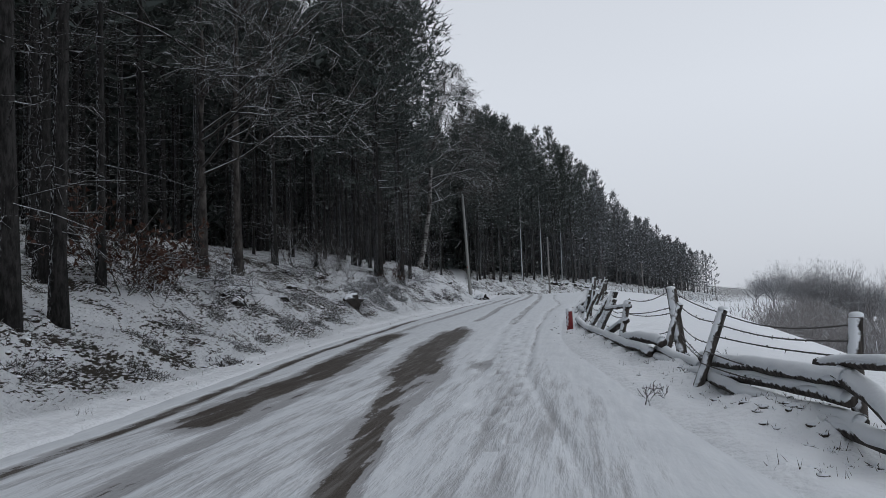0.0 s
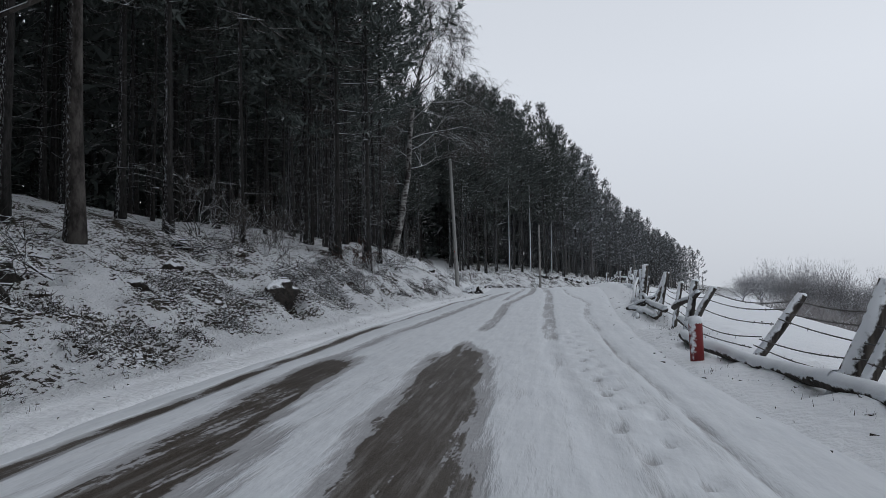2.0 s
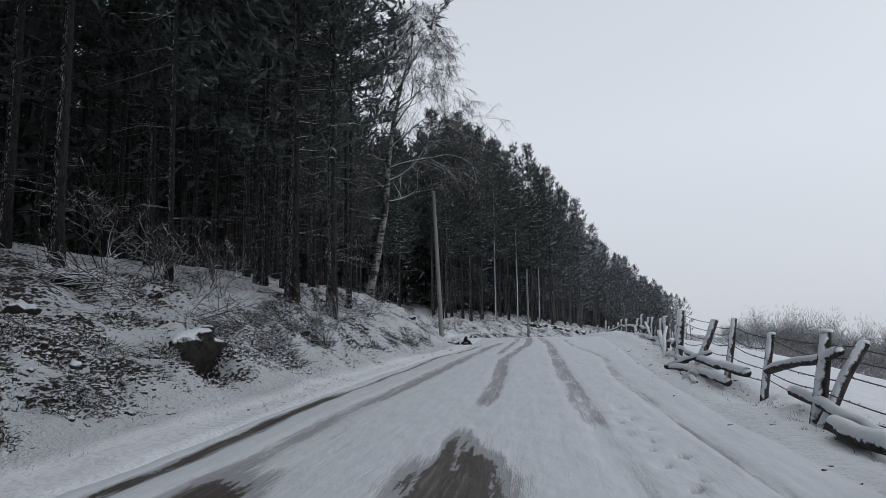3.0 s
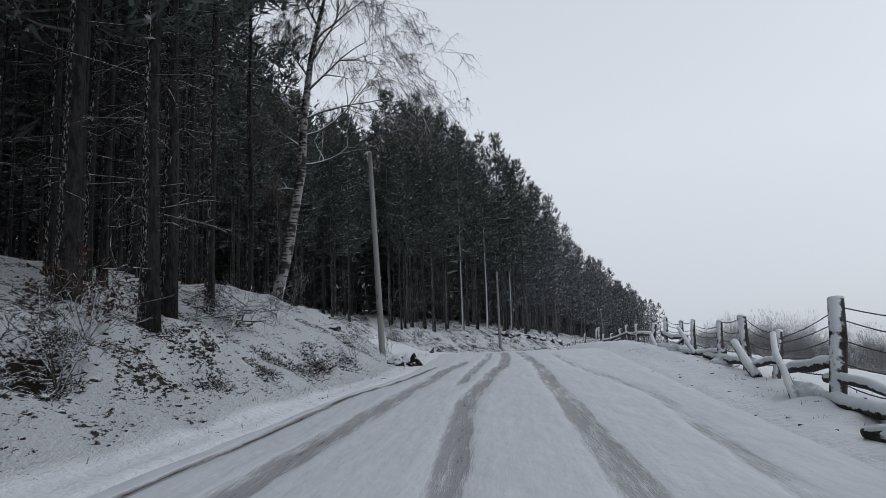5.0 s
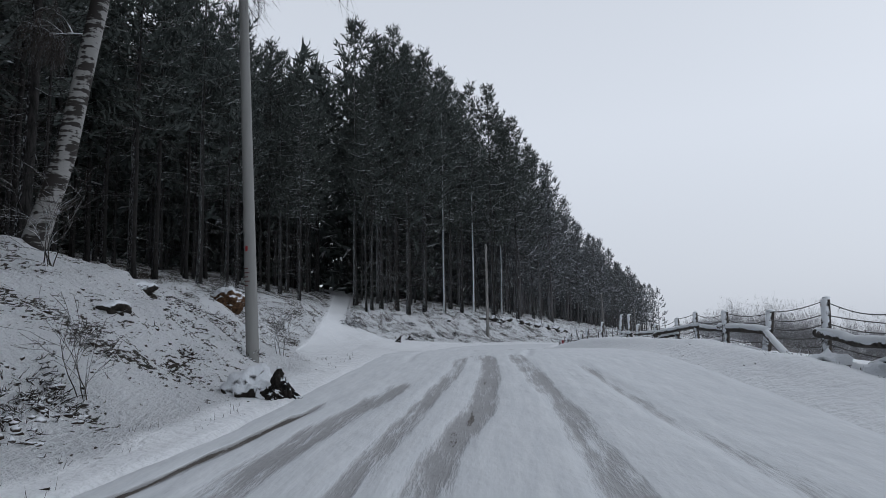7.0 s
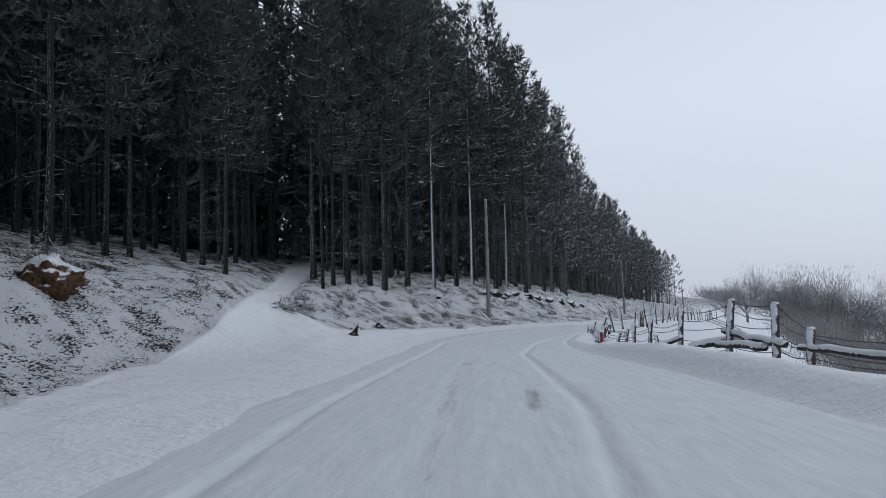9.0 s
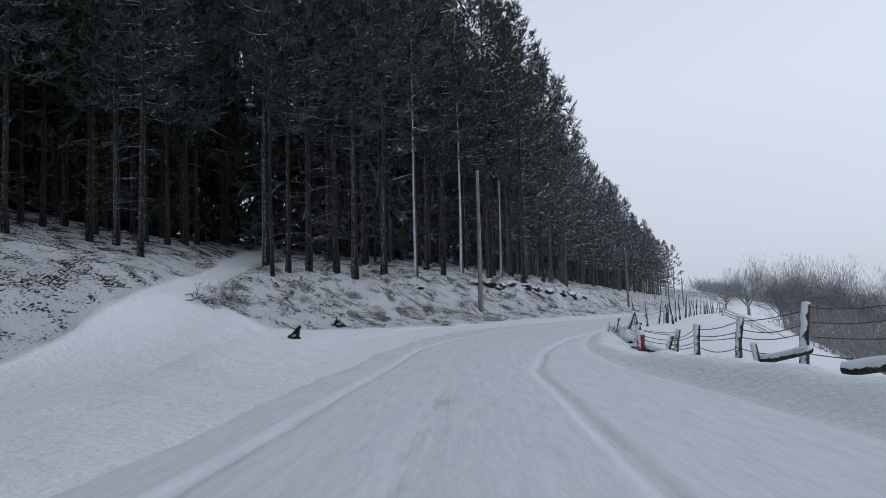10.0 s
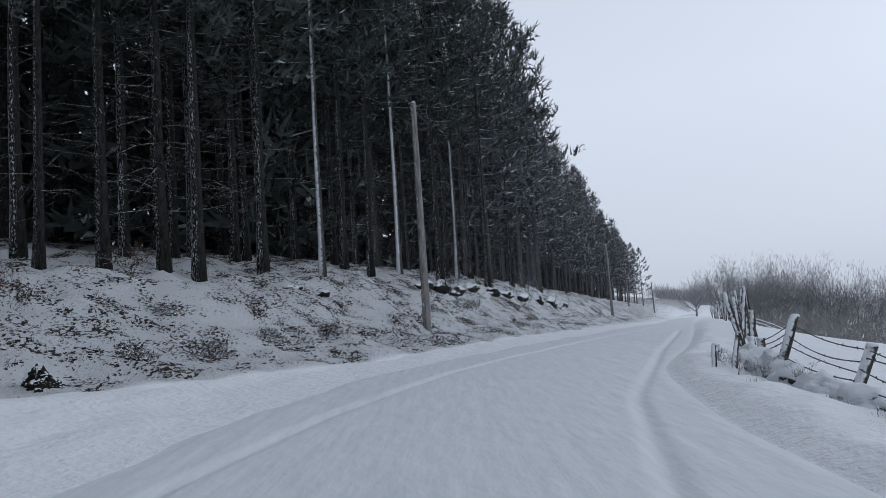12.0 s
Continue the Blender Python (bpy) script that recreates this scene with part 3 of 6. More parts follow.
def sheet(name, X, Y, Z, mat, extra, label, category):
    ny, nx = X.shape
    me = bpy.data.meshes.new(name)
    me.from_pydata(np.stack([X, Y, Z], -1).reshape(-1, 3).tolist(), [], [(j * nx + i, j * nx + i + 1, (j + 1) * nx + i + 1, (j + 1) * nx + i) for j in range(ny - 1) for i in range(nx - 1)])
    me.materials.append(mat)
    me.polygons.foreach_set("use_smooth", [True] * len(me.polygons))
    for key, val in extra.items():
        a = me.attributes.new(key, "FLOAT", "POINT")
        a.data.foreach_set("value", val.astype(np.float32).ravel())
    return tagged(new(name, me), label, category, kind="structure")


def build_ground():
    def spread(lo, hi, step, far):
        mid = list(np.arange(lo, hi, step))
        out, s, v = [], step, mid[-1]
        while v < far:
            s = min(s * 1.12, 200)
            v += s
            out.append(v)
        inn, s, v = [], step, mid[0]
        while v > -far:
            s = min(s * 1.12, 200)
            v -= s
            inn.append(v)
        return np.array(inn[::-1] + mid + out)

    gx = spread(-15.5, 6.0, 0.155, 2500)
    gy = np.concatenate([spread(-2.0, 119.0, 0.19, 2500)])
    X, Y = np.meshgrid(gx, gy)
    rz, xl, xr, xb, xf = plan(Y)
    bump, litter, soil = relief(X, Y)
    Z = ground(X, Y) + bump + np.where(X < -2.0, np.interp(Y, [44, 52], [0.025, 0.004]), 0.025)
    soft = ramp(Y, 44, 52)
    Z = Z - (0.14 - 0.05 * soft) * ramp(X, xl, xl + 0.22 + soft) * (1 - ramp(X, xr - 0.5, xr + 0.05))
    sheet("ground", X, Y, Z, M_GROUND, {"litter": litter, "soil": soil}, "snow-covered heath bank, verge and sloping field", "ground")


def build_road():
    ys = np.concatenate([np.arange(-9, 2, 0.22), np.arange(2, 27, 0.13), np.arange(27, 70, 0.22), np.arange(70, 110, 0.35), np.arange(110, 300, 2.0)])
    us = np.linspace(0, 1, 108)
    U, Y = np.meshgrid(us, ys)
    rz, xl, xr, xb, xf = plan(Y)
    X = xl - 0.2 + (xr - xl + 0.3) * U
    bare, depth = tracks(X, Y)
    Z = road_height(X, Y) - depth + (lattice(X, Y, 0.5, 20) - 0.5) * 0.016 + (lattice(X, Y, 2.5, 21) - 0.5) * 0.03
    Z = Z - (0.10 - 0.06 * ramp(Y, 44, 52)) * (1 - ramp(U * (xr - xl), 0.0, 0.25 + 0.5 * ramp(Y, 44, 52))) - 0.09 * (1 - ramp((1 - U) * (xr - xl), 0.0, 0.6))
    sheet("road", X, Y, Z, M_ROAD, {"bare": bare}, "narrow asphalt road under rutted snow and slush", "road")


build_ground()
build_road()


# ---- pines ----
def pine(seed, height, crown, reach, branches, shoots, blades, dead=14, radius=0.19, size=0.26, sides=8, low=0.25, needle=None, bend=0.25, bark_mat=None):
    """Meshes of one pine: trunk, dead lower branches and crown. crown: the share of the height at which living branches begin."""
    rng = np.random.RandomState(seed)
    trunk, snag, top = Shape(), Shape(), Shape()
    k = 12 if sides > 5 else 6
    hs = np.linspace(-0.5, height, k)
    drift = np.cumsum(rng.normal(0, bend / k, (k, 2)), 0)
    stem = np.column_stack([drift - drift[0], hs])
    taper = radius * np.clip(1 - hs / height * 0.93, 0.02, 1) * (1 + 0.45 * np.exp(-np.maximum(hs, 0) / 0.35))
    trunk.tube(stem, taper, sides, rough=0.06, rng=rng)
    spot = lambda h: np.array([np.interp(h, hs, stem[:, 0]), np.interp(h, hs, stem[:, 1]), h])
    for _ in range(dead):
        h = height * rng.uniform(0.08, crown + 0.2)
        a = rng.uniform(0, 2 * math.pi)
        ln = rng.uniform(0.5, 2.2)
        out = np.array([math.cos(a), math.sin(a), rng.uniform(-0.3, 0.25)])
        p = [spot(h), spot(h) + out * ln * 0.5 + rng.normal(0, 0.07, 3), spot(h) + out * ln + rng.normal(0, 0.12, 3) + [0, 0, -0.14]]
        snag.tube(p, [0.012, 0.009, 0.004], 3, cap=False)
        if sides > 5:
            m = 5
            b = p[1] + (p[2] - p[1]) * rng.uniform(-0.3, 0.95, (m, 1))
            snag.blades(b, out + rng.normal(0, 0.6, (m, 3)), rng.uniform(0.2, 0.65, m), 0.011, rng)
    # brushes of needles on upturned shoots along every living branch
    base, way, long_, wide = [], [], [], []

    def brush(p, w, ln):
        u = rng.uniform(0.1, 1.0, blades)
        r = rng.normal(0, 1, (blades, 3))
        r -= np.outer(r @ w, w)
        r /= np.linalg.norm(r, axis=1)[:, None] + 1e-9
        base.append(p + np.outer(u * ln, w))
        way.append(w * 0.8 + r * rng.uniform(0.25, 0.8, (blades, 1)))
        long_.append(size * rng.uniform(0.75, 1.3, blades))
        wide.append(np.full(blades, size * 0.19))
        # denser, older needles towards the branch
        base.append(p + rng.normal(0, 0.12, (2, 3)))
        way.append(w + rng.normal(0, 0.8, (2, 3)))
        long_.append(np.full(2, size * 1.7))
        wide.append(np.full(2, size * 0.5))

    for i in range(branches):
        f = (i + rng.uniform(0, 1)) / branches
        h = height * (crown + (1 - crown) * f ** 0.9)
        a = i * 2.4 + rng.uniform(-0.5, 0.5)
        full = min(1.0, low + (1 - low) * f / 0.28) * (1 - max(0.0, f - 0.25) / 0.75) ** 0.8
        ln = reach * max(0.10, full) * rng.uniform(0.6, 1.2)
        up = -0.15 + 0.7 * f + rng.uniform(-0.12, 0.12)
        out = np.array([math.cos(a), math.sin(a), up])
        p0 = spot(min(h, height * 0.985))
        ts = np.linspace(0, 1, 4)[:, None]
        pts = p0 + out * ln * ts + np.array([0, 0, 1]) * (0.36 * ln * ts ** 2.2 - 0.12 * ln * ts)
        top.tube(pts, [0.035 * (1 - 0.6 * f) + 0.008, 0.02, 0.012, 0.004], 3, 0, cap=False)
        side = np.array([-math.sin(a), math.cos(a), 0])
        n = max(3, int(shoots * (0.4 + 0.8 * ln / reach)))
        for j in range(n):
            t = 0.92 if j == 0 else rng.uniform(0.25, 1.0) ** 0.7
            c = np.array([np.interp(t, ts[:, 0], pts[:, q]) for q in range(3)])
            off = rng.normal(0, 0.26) * ln * (1.05 - 0.55 * t) if j else 0.0
            c = c + side * off + np.array([0, 0, rng.uniform(-0.05, 0.1)]) * ln
            w = out * 0.6 + side * np.sign(off) * 0.45 + np.array([0, 0, 0.55 + 0.35 * f]) + rng.normal(0, 0.2, 3)
            brush(c, w / np.linalg.norm(w), size * rng.uniform(1.3, 2.3))
    for q in range(6):
        brush(spot(height * (0.995 - 0.016 * q)), np.array([0, 0, 1.0]), size * 2.2)
    top.blades(np.concatenate(base), np.concatenate(way), np.concatenate(long_), np.concatenate(wide), rng, 1)
    needle = needle or M_NEEDLE
    return trunk.mesh("trunk", bark_mat or M_PINE_BARK), snag.mesh("deadwood", M_DEAD), top.mesh("crown", M_BEECH_BARK, needle, smooth=False)


def pine_thing(meshes, m, label, group):
    ob = empty("pine_tree", m, label, "pine tree", group)
    part("trunk", meshes[0], ob)
    part("deadwood", meshes[1], ob, kind="stuff")
    part("crown", meshes[2], ob)
    return ob


def tree_height(y):
    return float(np.interp(y, [0, 60, 84, 99, 112, 164, 230], [19, 20, 21, 21.8, 18.4, 13.0, 11.0]))


EDGE_PINES = [pine(s, 20, c, 3.3, 80, 10, 8, 60, 0.15, 0.25, low=0.5) for s, c in ((1, 0.34), (2, 0.30), (3, 0.40), (4, 0.36))]
LOW_PINE = pine(9, 20, 0.24, 4.7, 96, 13, 9, 30, 0.2, 0.25, low=0.75)
MID_PINES = [pine(s, 20, c, 3.2, 64, 8, 6, 40, 0.15, 0.32, 6, low=0.55) for s, c in ((11, 0.34), (12, 0.40), (13, 0.28), (14, 0.36))]
SLIM_PINES = [pine(s, 20, c, 1.7, 34, 6, 6, 40, 0.1, 0.32, 6) for s, c in ((15, 0.5), (16, 0.55))]
RIDGE_PINES = [pine(s, 20, c, 3.3, 62, 6, 5, 8, 0.2, 0.42, 6, needle=M_NEEDLE_HAZED, low=0.75, bark_mat=M_PINE_HAZED) for s, c in ((17, 0.14), (18, 0.24), (19, 0.18))]
TIERED_PINE = pine(23, 20, 0.2, 5.2, 22, 9, 6, 4, 0.24, 0.5, 8, needle=M_NEEDLE_HAZED, low=0.8, bark_mat=M_PINE_HAZED)
PLASTERED_PINES = [pine(s, 20, 0.5, 2.2, 40, 7, 6, 18, 0.11, 0.32, 8, bark_mat=M_PINE_PLASTERED) for s in (21, 22)]

stand = []


def plant(x, y, meshes, label, h=None, group="pines at the edge of the wood"):
    m = at(x, y, random.uniform(0, 360), 0.1, (h or tree_height(y) * random.uniform(0.93, 1.06)) / 20.0)
    stand.append((x, y))
    return pine_thing(meshes, m, label, group)


def first_row():
    label = "tall black pine with snow-dusted trunk on the bank"
    thick = [(-7.67, 7.8), (-8.0, 9.1), (-10.24, 11.2), (-17.9, 36.7), (-15.1, 28.15), (-18.2, 36.4), (-12.4, 36.5), (-10.3, 34.06), (-8.95, 34.15), (-9.41, 35.6)]
    for i, (x, y) in enumerate(thick):
        plant(x, y, EDGE_PINES[i % 4], label)
    for x, y in ((-9.38, 11.8), (-12.3, 30.6), (-14.3, 36.9), (-9.24, 37.06), (-11.65, 35.4), (-11.6, 37.0), (-17.5, 32.1), (-11.3, 36.0)):
        plant(x, y, SLIM_PINES[int(y) % 2], "slender young pine with dead snowy branches on the bank")
    plant(-9.95, 33.4, LOW_PINE, "broad pine with low snow-flecked branches at the wood's edge", 19)
    # beyond the side track
    row = [(-17.9, 78.0), (-17.3, 78.8), (-17.8, 82.0), (-17.2, 82.8), (-16.9, 83.9), (-21.3, 81.7), (-25.5, 86.0), (-28.2, 86.3), (-26.5, 81.8), (-13.3, 84.6), (-11.75, 82.8), (-11.4, 85.0), (-11.8, 90.4), (-10.35, 86.2), (-9.5, 86.4), (-8.5, 89.2), (-11.9, 95.9), (-10.3, 100.3)]
    row += [(-8.56, 89.6), (-6.8, 95.4), (-5.8, 96.05), (-2.6, 103.0), (-1.2, 105.1), (-0.4, 103.6), (1.6, 110.5), (-2.9, 99.0)]
    for i, (x, y) in enumerate(row):
        low = {84.6: 22.4, 86.2: 22.8, 78.0: 17.3, 78.8: 17.0, 82.0: 15.8, 82.8: 15.4, 83.9: 15.2}
        plant(x, y, (EDGE_PINES if i % 3 else MID_PINES)[i % 4], label, low.get(y) if x < -10 else None)
    for i, (x, y) in enumerate(((-7.1, 92.0), (-4.71, 98.1), (-2.0, 104.6))):
        plant(x, y, PLASTERED_PINES[i % 2], "slender pine with its pale trunk plastered with snow")
    for x, y, h in ((37.9, 209.4, 11.6), (36.6, 206.6, 12.4)):
        plant(x, y, RIDGE_PINES[int(h) % 3], "black pine paled by painted haze on the far edge of the wood", h)
    plant(39.6, 211, TIERED_PINE, "sparse pine with flat tiers of boughs at the wood's end", 12.2)
    for x, y in ((-20, 70.5), (-23, 73.5), (-18.5, 72.5), (-21.5, 76.5), (-25.5, 77.0)):
        plant(x, y, MID_PINES[int(y) % 4], label, 17.2 if y < 76 else 15.8)


def clear_of(x, y, gap):
    return all((x - a) ** 2 + (y - b) ** 2 > gap * gap for a, b in stand)


def in_lane(x, y):
    return 50 < y < 97 and abs(x - float(lane(y))) < 1.7


def edge_rows():
    """The outer rows of the wood, tree by tree."""
    label = "black pine with a dark snow-flecked crown in the wood"
    far = "black pine paled by painted haze on the far edge of the wood"
    y, n = -6.0, 0
    while y < 206:
        xb = float(plan(y)[3])
        step = 1.25 if y < 120 else 1.7
        start = 5.0 if y < 50 else (4.4 if y < 90 else (3.4 if y < 120 else 4.8))
        if 50 < y < 80:
            start = 7.5
        for row in range(4):
            x = xb - start - row * 2.4 - random.uniform(0, 1.8)
            yy = y + random.uniform(-0.8, 0.8)
            if in_lane(x, yy) or not clear_of(x, yy, 1.7) or random.random() < (0.35 if y < 75 else (0.3 if y < 150 else 0.12)) or (y < 45 and x > -12.0):
                continue
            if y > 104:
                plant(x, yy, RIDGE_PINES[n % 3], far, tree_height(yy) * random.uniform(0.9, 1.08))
            elif n % 5 == 0:
                plant(x, yy, SLIM_PINES[n % 2], "slender pine among the taller ones", tree_height(yy) * 0.78)
            else:
                plant(x, yy, MID_PINES[n % 4], label, 15.4 if 70 < yy < 88 and x < -15 else None)
            n += 1
        y += step
    return n


def deep_wood():
    """The depth of the wood behind the rows, as one mass."""
    kinds = [pine(s, 20, c, 2.9, 20, 4, 2, 6, 0.13, 0.75, 5, low=0.9) for s, c in ((31, 0.30), (32, 0.36), (33, 0.24))]
    kinds += [pine(s, 20, c, 2.5, 26, 5, 2, 4, 0.13, 0.8, 5, low=1.0) for s, c in ((34, 0.03), (35, 0.06), (36, 0.02))]
    parts = []
    for k in kinds:
        got = []
        for me in k:
            co = np.empty(len(me.vertices) * 3)
            me.vertices.foreach_get("co", co)
            got.append((co.reshape(-1, 3), [tuple(p.vertices) for p in me.polygons], [p.material_index for p in me.polygons]))
        parts.append(got)
    near_mass, far_mass = Shape(), Shape()
    rng = np.random.RandomState(77)
    # trees below y = -8 stay unseen, added to shade the verge
    y = -52.0
    while y < 212:
        xb = float(plan(y)[3])
        first = 5.0 if y < -8 else (14.0 if y < 50 else (12.5 if y < 95 else 10.5))
        d = first
        while d < (24 if y < -14 else (50 if y < 120 else 28)):
            x, yy = xb - d - rng.uniform(0, 2.5), y + rng.uniform(-1.2, 1.2)
            d += 2.3 + d * 0.045
            if in_lane(x, yy) or rng.rand() < 0.12:
                continue
            got = parts[rng.randint(3) + (3 if d > (21 if y < 95 else 12) else 0)]
            s, a = tree_height(yy) / 20 * rng.uniform(0.88, 1.06) * (0.77 if 70 < yy < 90 and x < -18 else 1), rng.uniform(0, 6.28)
            c, n = math.cos(a), math.sin(a)
            R = np.array([[c, -n, 0], [n, c, 0], [0, 0, 1]]) * s
            back = d > (21 if y < 95 else 12)
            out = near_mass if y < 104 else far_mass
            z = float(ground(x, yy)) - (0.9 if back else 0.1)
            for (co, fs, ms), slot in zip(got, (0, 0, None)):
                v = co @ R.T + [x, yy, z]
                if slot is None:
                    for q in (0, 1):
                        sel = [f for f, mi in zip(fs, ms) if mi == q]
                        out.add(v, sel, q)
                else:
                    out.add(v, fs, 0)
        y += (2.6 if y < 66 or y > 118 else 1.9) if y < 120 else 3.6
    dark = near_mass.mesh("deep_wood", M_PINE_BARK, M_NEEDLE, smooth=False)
    pale = far_mass.mesh("deep_wood", M_PINE_HAZED, M_NEEDLE_HAZED, smooth=False)
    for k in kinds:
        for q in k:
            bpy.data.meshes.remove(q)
    tagged(new("deep_wood", dark), "dense dark interior of the pine wood, with unseen shading rows behind the camera", "woods", kind="stuff")
    tagged(new("deep_wood", pale), "depth of the pine wood along the far road, paled by painted haze", "woods", kind="stuff")


first_row()
edge_rows()
deep_wood()


# ---- leafless trees ----
def grow(seed, start, way, length, radius, depth, spread, lift, droop=0.0, twigs=5, kids=4, sides=6, wander=0.12):
    """A branching leafless limb: heavy wood and fine twigs, as two shapes."""
    rng = np.random.RandomState(seed)
    wood, fine = Shape(), Shape()

    def limb(p, w, ln, r, level):
        k = 5 if level >= 2 else 4
        pts, rr, q, dirn = [p], [r], p, w
        for i in range(1, k + 1):
            t = i / k
            dirn = dirn + rng.normal(0, wander, 3) + np.array([0, 0, lift if level > 1 else lift * 0.5 - droop * (1.0 if level <= 1 else 0.15)]) * 0.3
            dirn = dirn / np.linalg.norm(dirn)
            q = q + dirn * ln / k
            pts.append(q)
            rr.append(max(r * (1 - 0.72 * t), 0.006))
        (wood if level > 0 else fine).tube(pts, rr, sides if level >= depth - 1 else (4 if level > 1 else 3), cap=False)
        if level <= 0:
            for _ in range(twigs):
                t = rng.uniform(0.2, 1.0)
                i = min(int(t * k), k - 1)
                fine.blades([pts[i] + (pts[i + 1] - pts[i]) * (t * k - i)], [dirn * 0.6 + rng.normal(0, 0.55, 3) + np.array([0, 0, -1.6 * droop + lift])], rng.uniform(0.25, 0.7) * ln, max(0.014, r * 1.1), rng)
            return
        n = kids + (1 if level == depth else 0)
        for j in range(n):
            t = rng.uniform(0.3, 1.0) if j else 1.0
            i = min(int(t * k), k - 1)
            b = pts[i] + (pts[i + 1] - pts[i]) * (t * k - i)
            side = np.cross(dirn, rng.normal(size=3))
            side /= np.linalg.norm(side) + 1e-9
            v = dirn * (1 - spread * 0.5) + side * spread * rng.uniform(0.6, 1.2)
            limb(b, v / np.linalg.norm(v), ln * rng.uniform(0.5, 0.78), max(r * (1 - 0.72 * t) * rng.uniform(0.6, 0.85), 0.005), level - 1)

    limb(np.array(start, float), np.array(way, float) / np.linalg.norm(way), length, radius, depth)
    return wood, fine


def bare_tree(name, meshes, m, label, group="", category="tree"):
    ob = empty(name, m, label, category, group)
    part("trunk", meshes[0], ob)
    part("twigwork", meshes[1], ob, kind="stuff")
    return ob


def merge(dst, src):
    off = dst.n
    dst.v.extend(src.v)
    dst.f.extend(tuple(i + off for i in f) for f in src.f)
    dst.m.extend(src.m)
    dst.n += src.n


def spreading_tree(seed, height, radius, limbs, lean=(0, 0), reach=5.0, toward=(0.7, -0.5)):
    """A roadside tree whose long limbs reach out over the verge."""
    rng = np.random.RandomState(seed)
    wood, fine = Shape(), Shape()
    hs = np.linspace(-0.4, height, 10)
    wig = np.cumsum(rng.normal(0, 0.05, (10, 2)), 0)
    stem = np.column_stack([wig[:, 0] + lean[0] * hs, wig[:, 1] + lean[1] * hs, hs])
    wood.tube(stem, radius * np.clip(1 - hs / height * 0.85, 0.05, 1) * (1 + 0.4 * np.exp(-np.maximum(hs, 0) / 0.4)), 9, rough=0.07, rng=rng)
    for i in range(limbs):
        h = height * rng.uniform(0.32, 0.97)
        a = math.atan2(toward[1], toward[0]) + rng.normal(0, 0.8)
        p = [np.interp(h, hs, stem[:, c]) for c in range(3)]
        w, f = grow(seed * 50 + i, p, (math.cos(a), math.sin(a), rng.uniform(0.1, 0.6)), reach * rng.uniform(0.45, 0.8), max(radius, 0.2) * 0.26, 3, 0.7, 0.12, 0.0, 6, 4, 5, 0.09)
        merge(wood, w)
        merge(fine, f)
    return wood.mesh("trunk", M_BEECH_BARK), fine.mesh("twigwork", M_DARKTWIG)


bare_tree("beech_tree", spreading_tree(3, 9.5, 0.17, 6, (0.01, 0.0), 5.0), at(-11.1, 18.4, 0, 0.1), "leafless beech with snow-lined spreading limbs on the bank", "beeches on the bank")
bare_tree("beech_tree", spreading_tree(4, 12.5, 0.2, 9, (0.015, 0.0), 6.5), at(-11.9, 22.1, 0, 0.1), "stout leafless beech with long snow-lined limbs over the bank", "beeches on the bank")


def build_birch():
    ob = empty("birch_tree", at(-10.5, 44.86, 0, 0.1), "leaning white-barked birch with drooping snowy twigs beside the pole", "birch tree")
    rng = np.random.RandomState(8)
    stem = np.array([(-0.05, 0, -0.3), (0.0, 0, 0.1), (0.12, 0.08, 0.7), (0.35, 0.25, 1.8), (0.55, 0.3, 3.1), (0.8, 0.3, 4.5), (0.92, 0.3, 6.5), (1.18, 0.25, 8.5), (1.58, 0.3, 10.4), (2.2, 0.3, 12.8)])
    trunk = Shape()
    trunk.tube(stem, [0.26, 0.22, 0.19, 0.17, 0.16, 0.15, 0.13, 0.10, 0.065, 0.02], 10, rough=0.05, rng=rng)
    wood, fine = Shape(), Shape()
    arms = [(3.9, -0.8, 0.5, 1.2), (4.8, 1.0, 0.1, 3.6), (5.3, -0.9, 0.9, 2.0), (5.8, 1.0, 0.3, 6.4), (6.4, 1.0, 0.45, 6.0), (6.8, -0.9, 0.8, 2.4), (7.4, 1.0, 0.7, 5.4), (7.9, -0.6, 1.0, 2.4), (8.4, 1.0, 0.85, 5.0), (9.2, 0.9, 1.0, 4.6), (9.8, -0.7, 1.0, 2.4), (10.4, 0.9, 1.1, 4.0), (11.2, 0.8, 1.2, 3.4), (11.8, -0.3, 1.2, 2.4), (12.4, 0.4, 1.2, 2.6)]
    for i, (h, sx, up, ln) in enumerate(arms):
        p = [np.interp(h, stem[:, 2], stem[:, c]) for c in range(3)]
        w, f = grow(300 + i, p, (sx, rng.normal(0, 0.45), up), ln * 0.5, 0.05, 3, 0.6, 0.03, 0.35, 7, 4, 5, 0.12)
        merge(wood, w)
        merge(fine, f)
        # fine twigs that hang from the ends of the limbs
        tips = np.concatenate([v[-3:] for v in f.v])
        b = tips[::2]
        fine.blades(b, rng.normal(0, 0.3, b.shape) + [0.25 * np.sign(sx), 0, -0.75], rng.uniform(0.25, 0.7, len(b)), 0.009, rng)
    part("trunk", trunk.mesh("trunk", M_BIRCH), ob, "white papery bark with black scars")
    part("branchwork", wood.mesh("branchwork", M_BEECH_BARK), ob, kind="stuff")
    part("twigwork", fine.mesh("twigwork", M_TWIG), ob, kind="stuff")


build_birch()


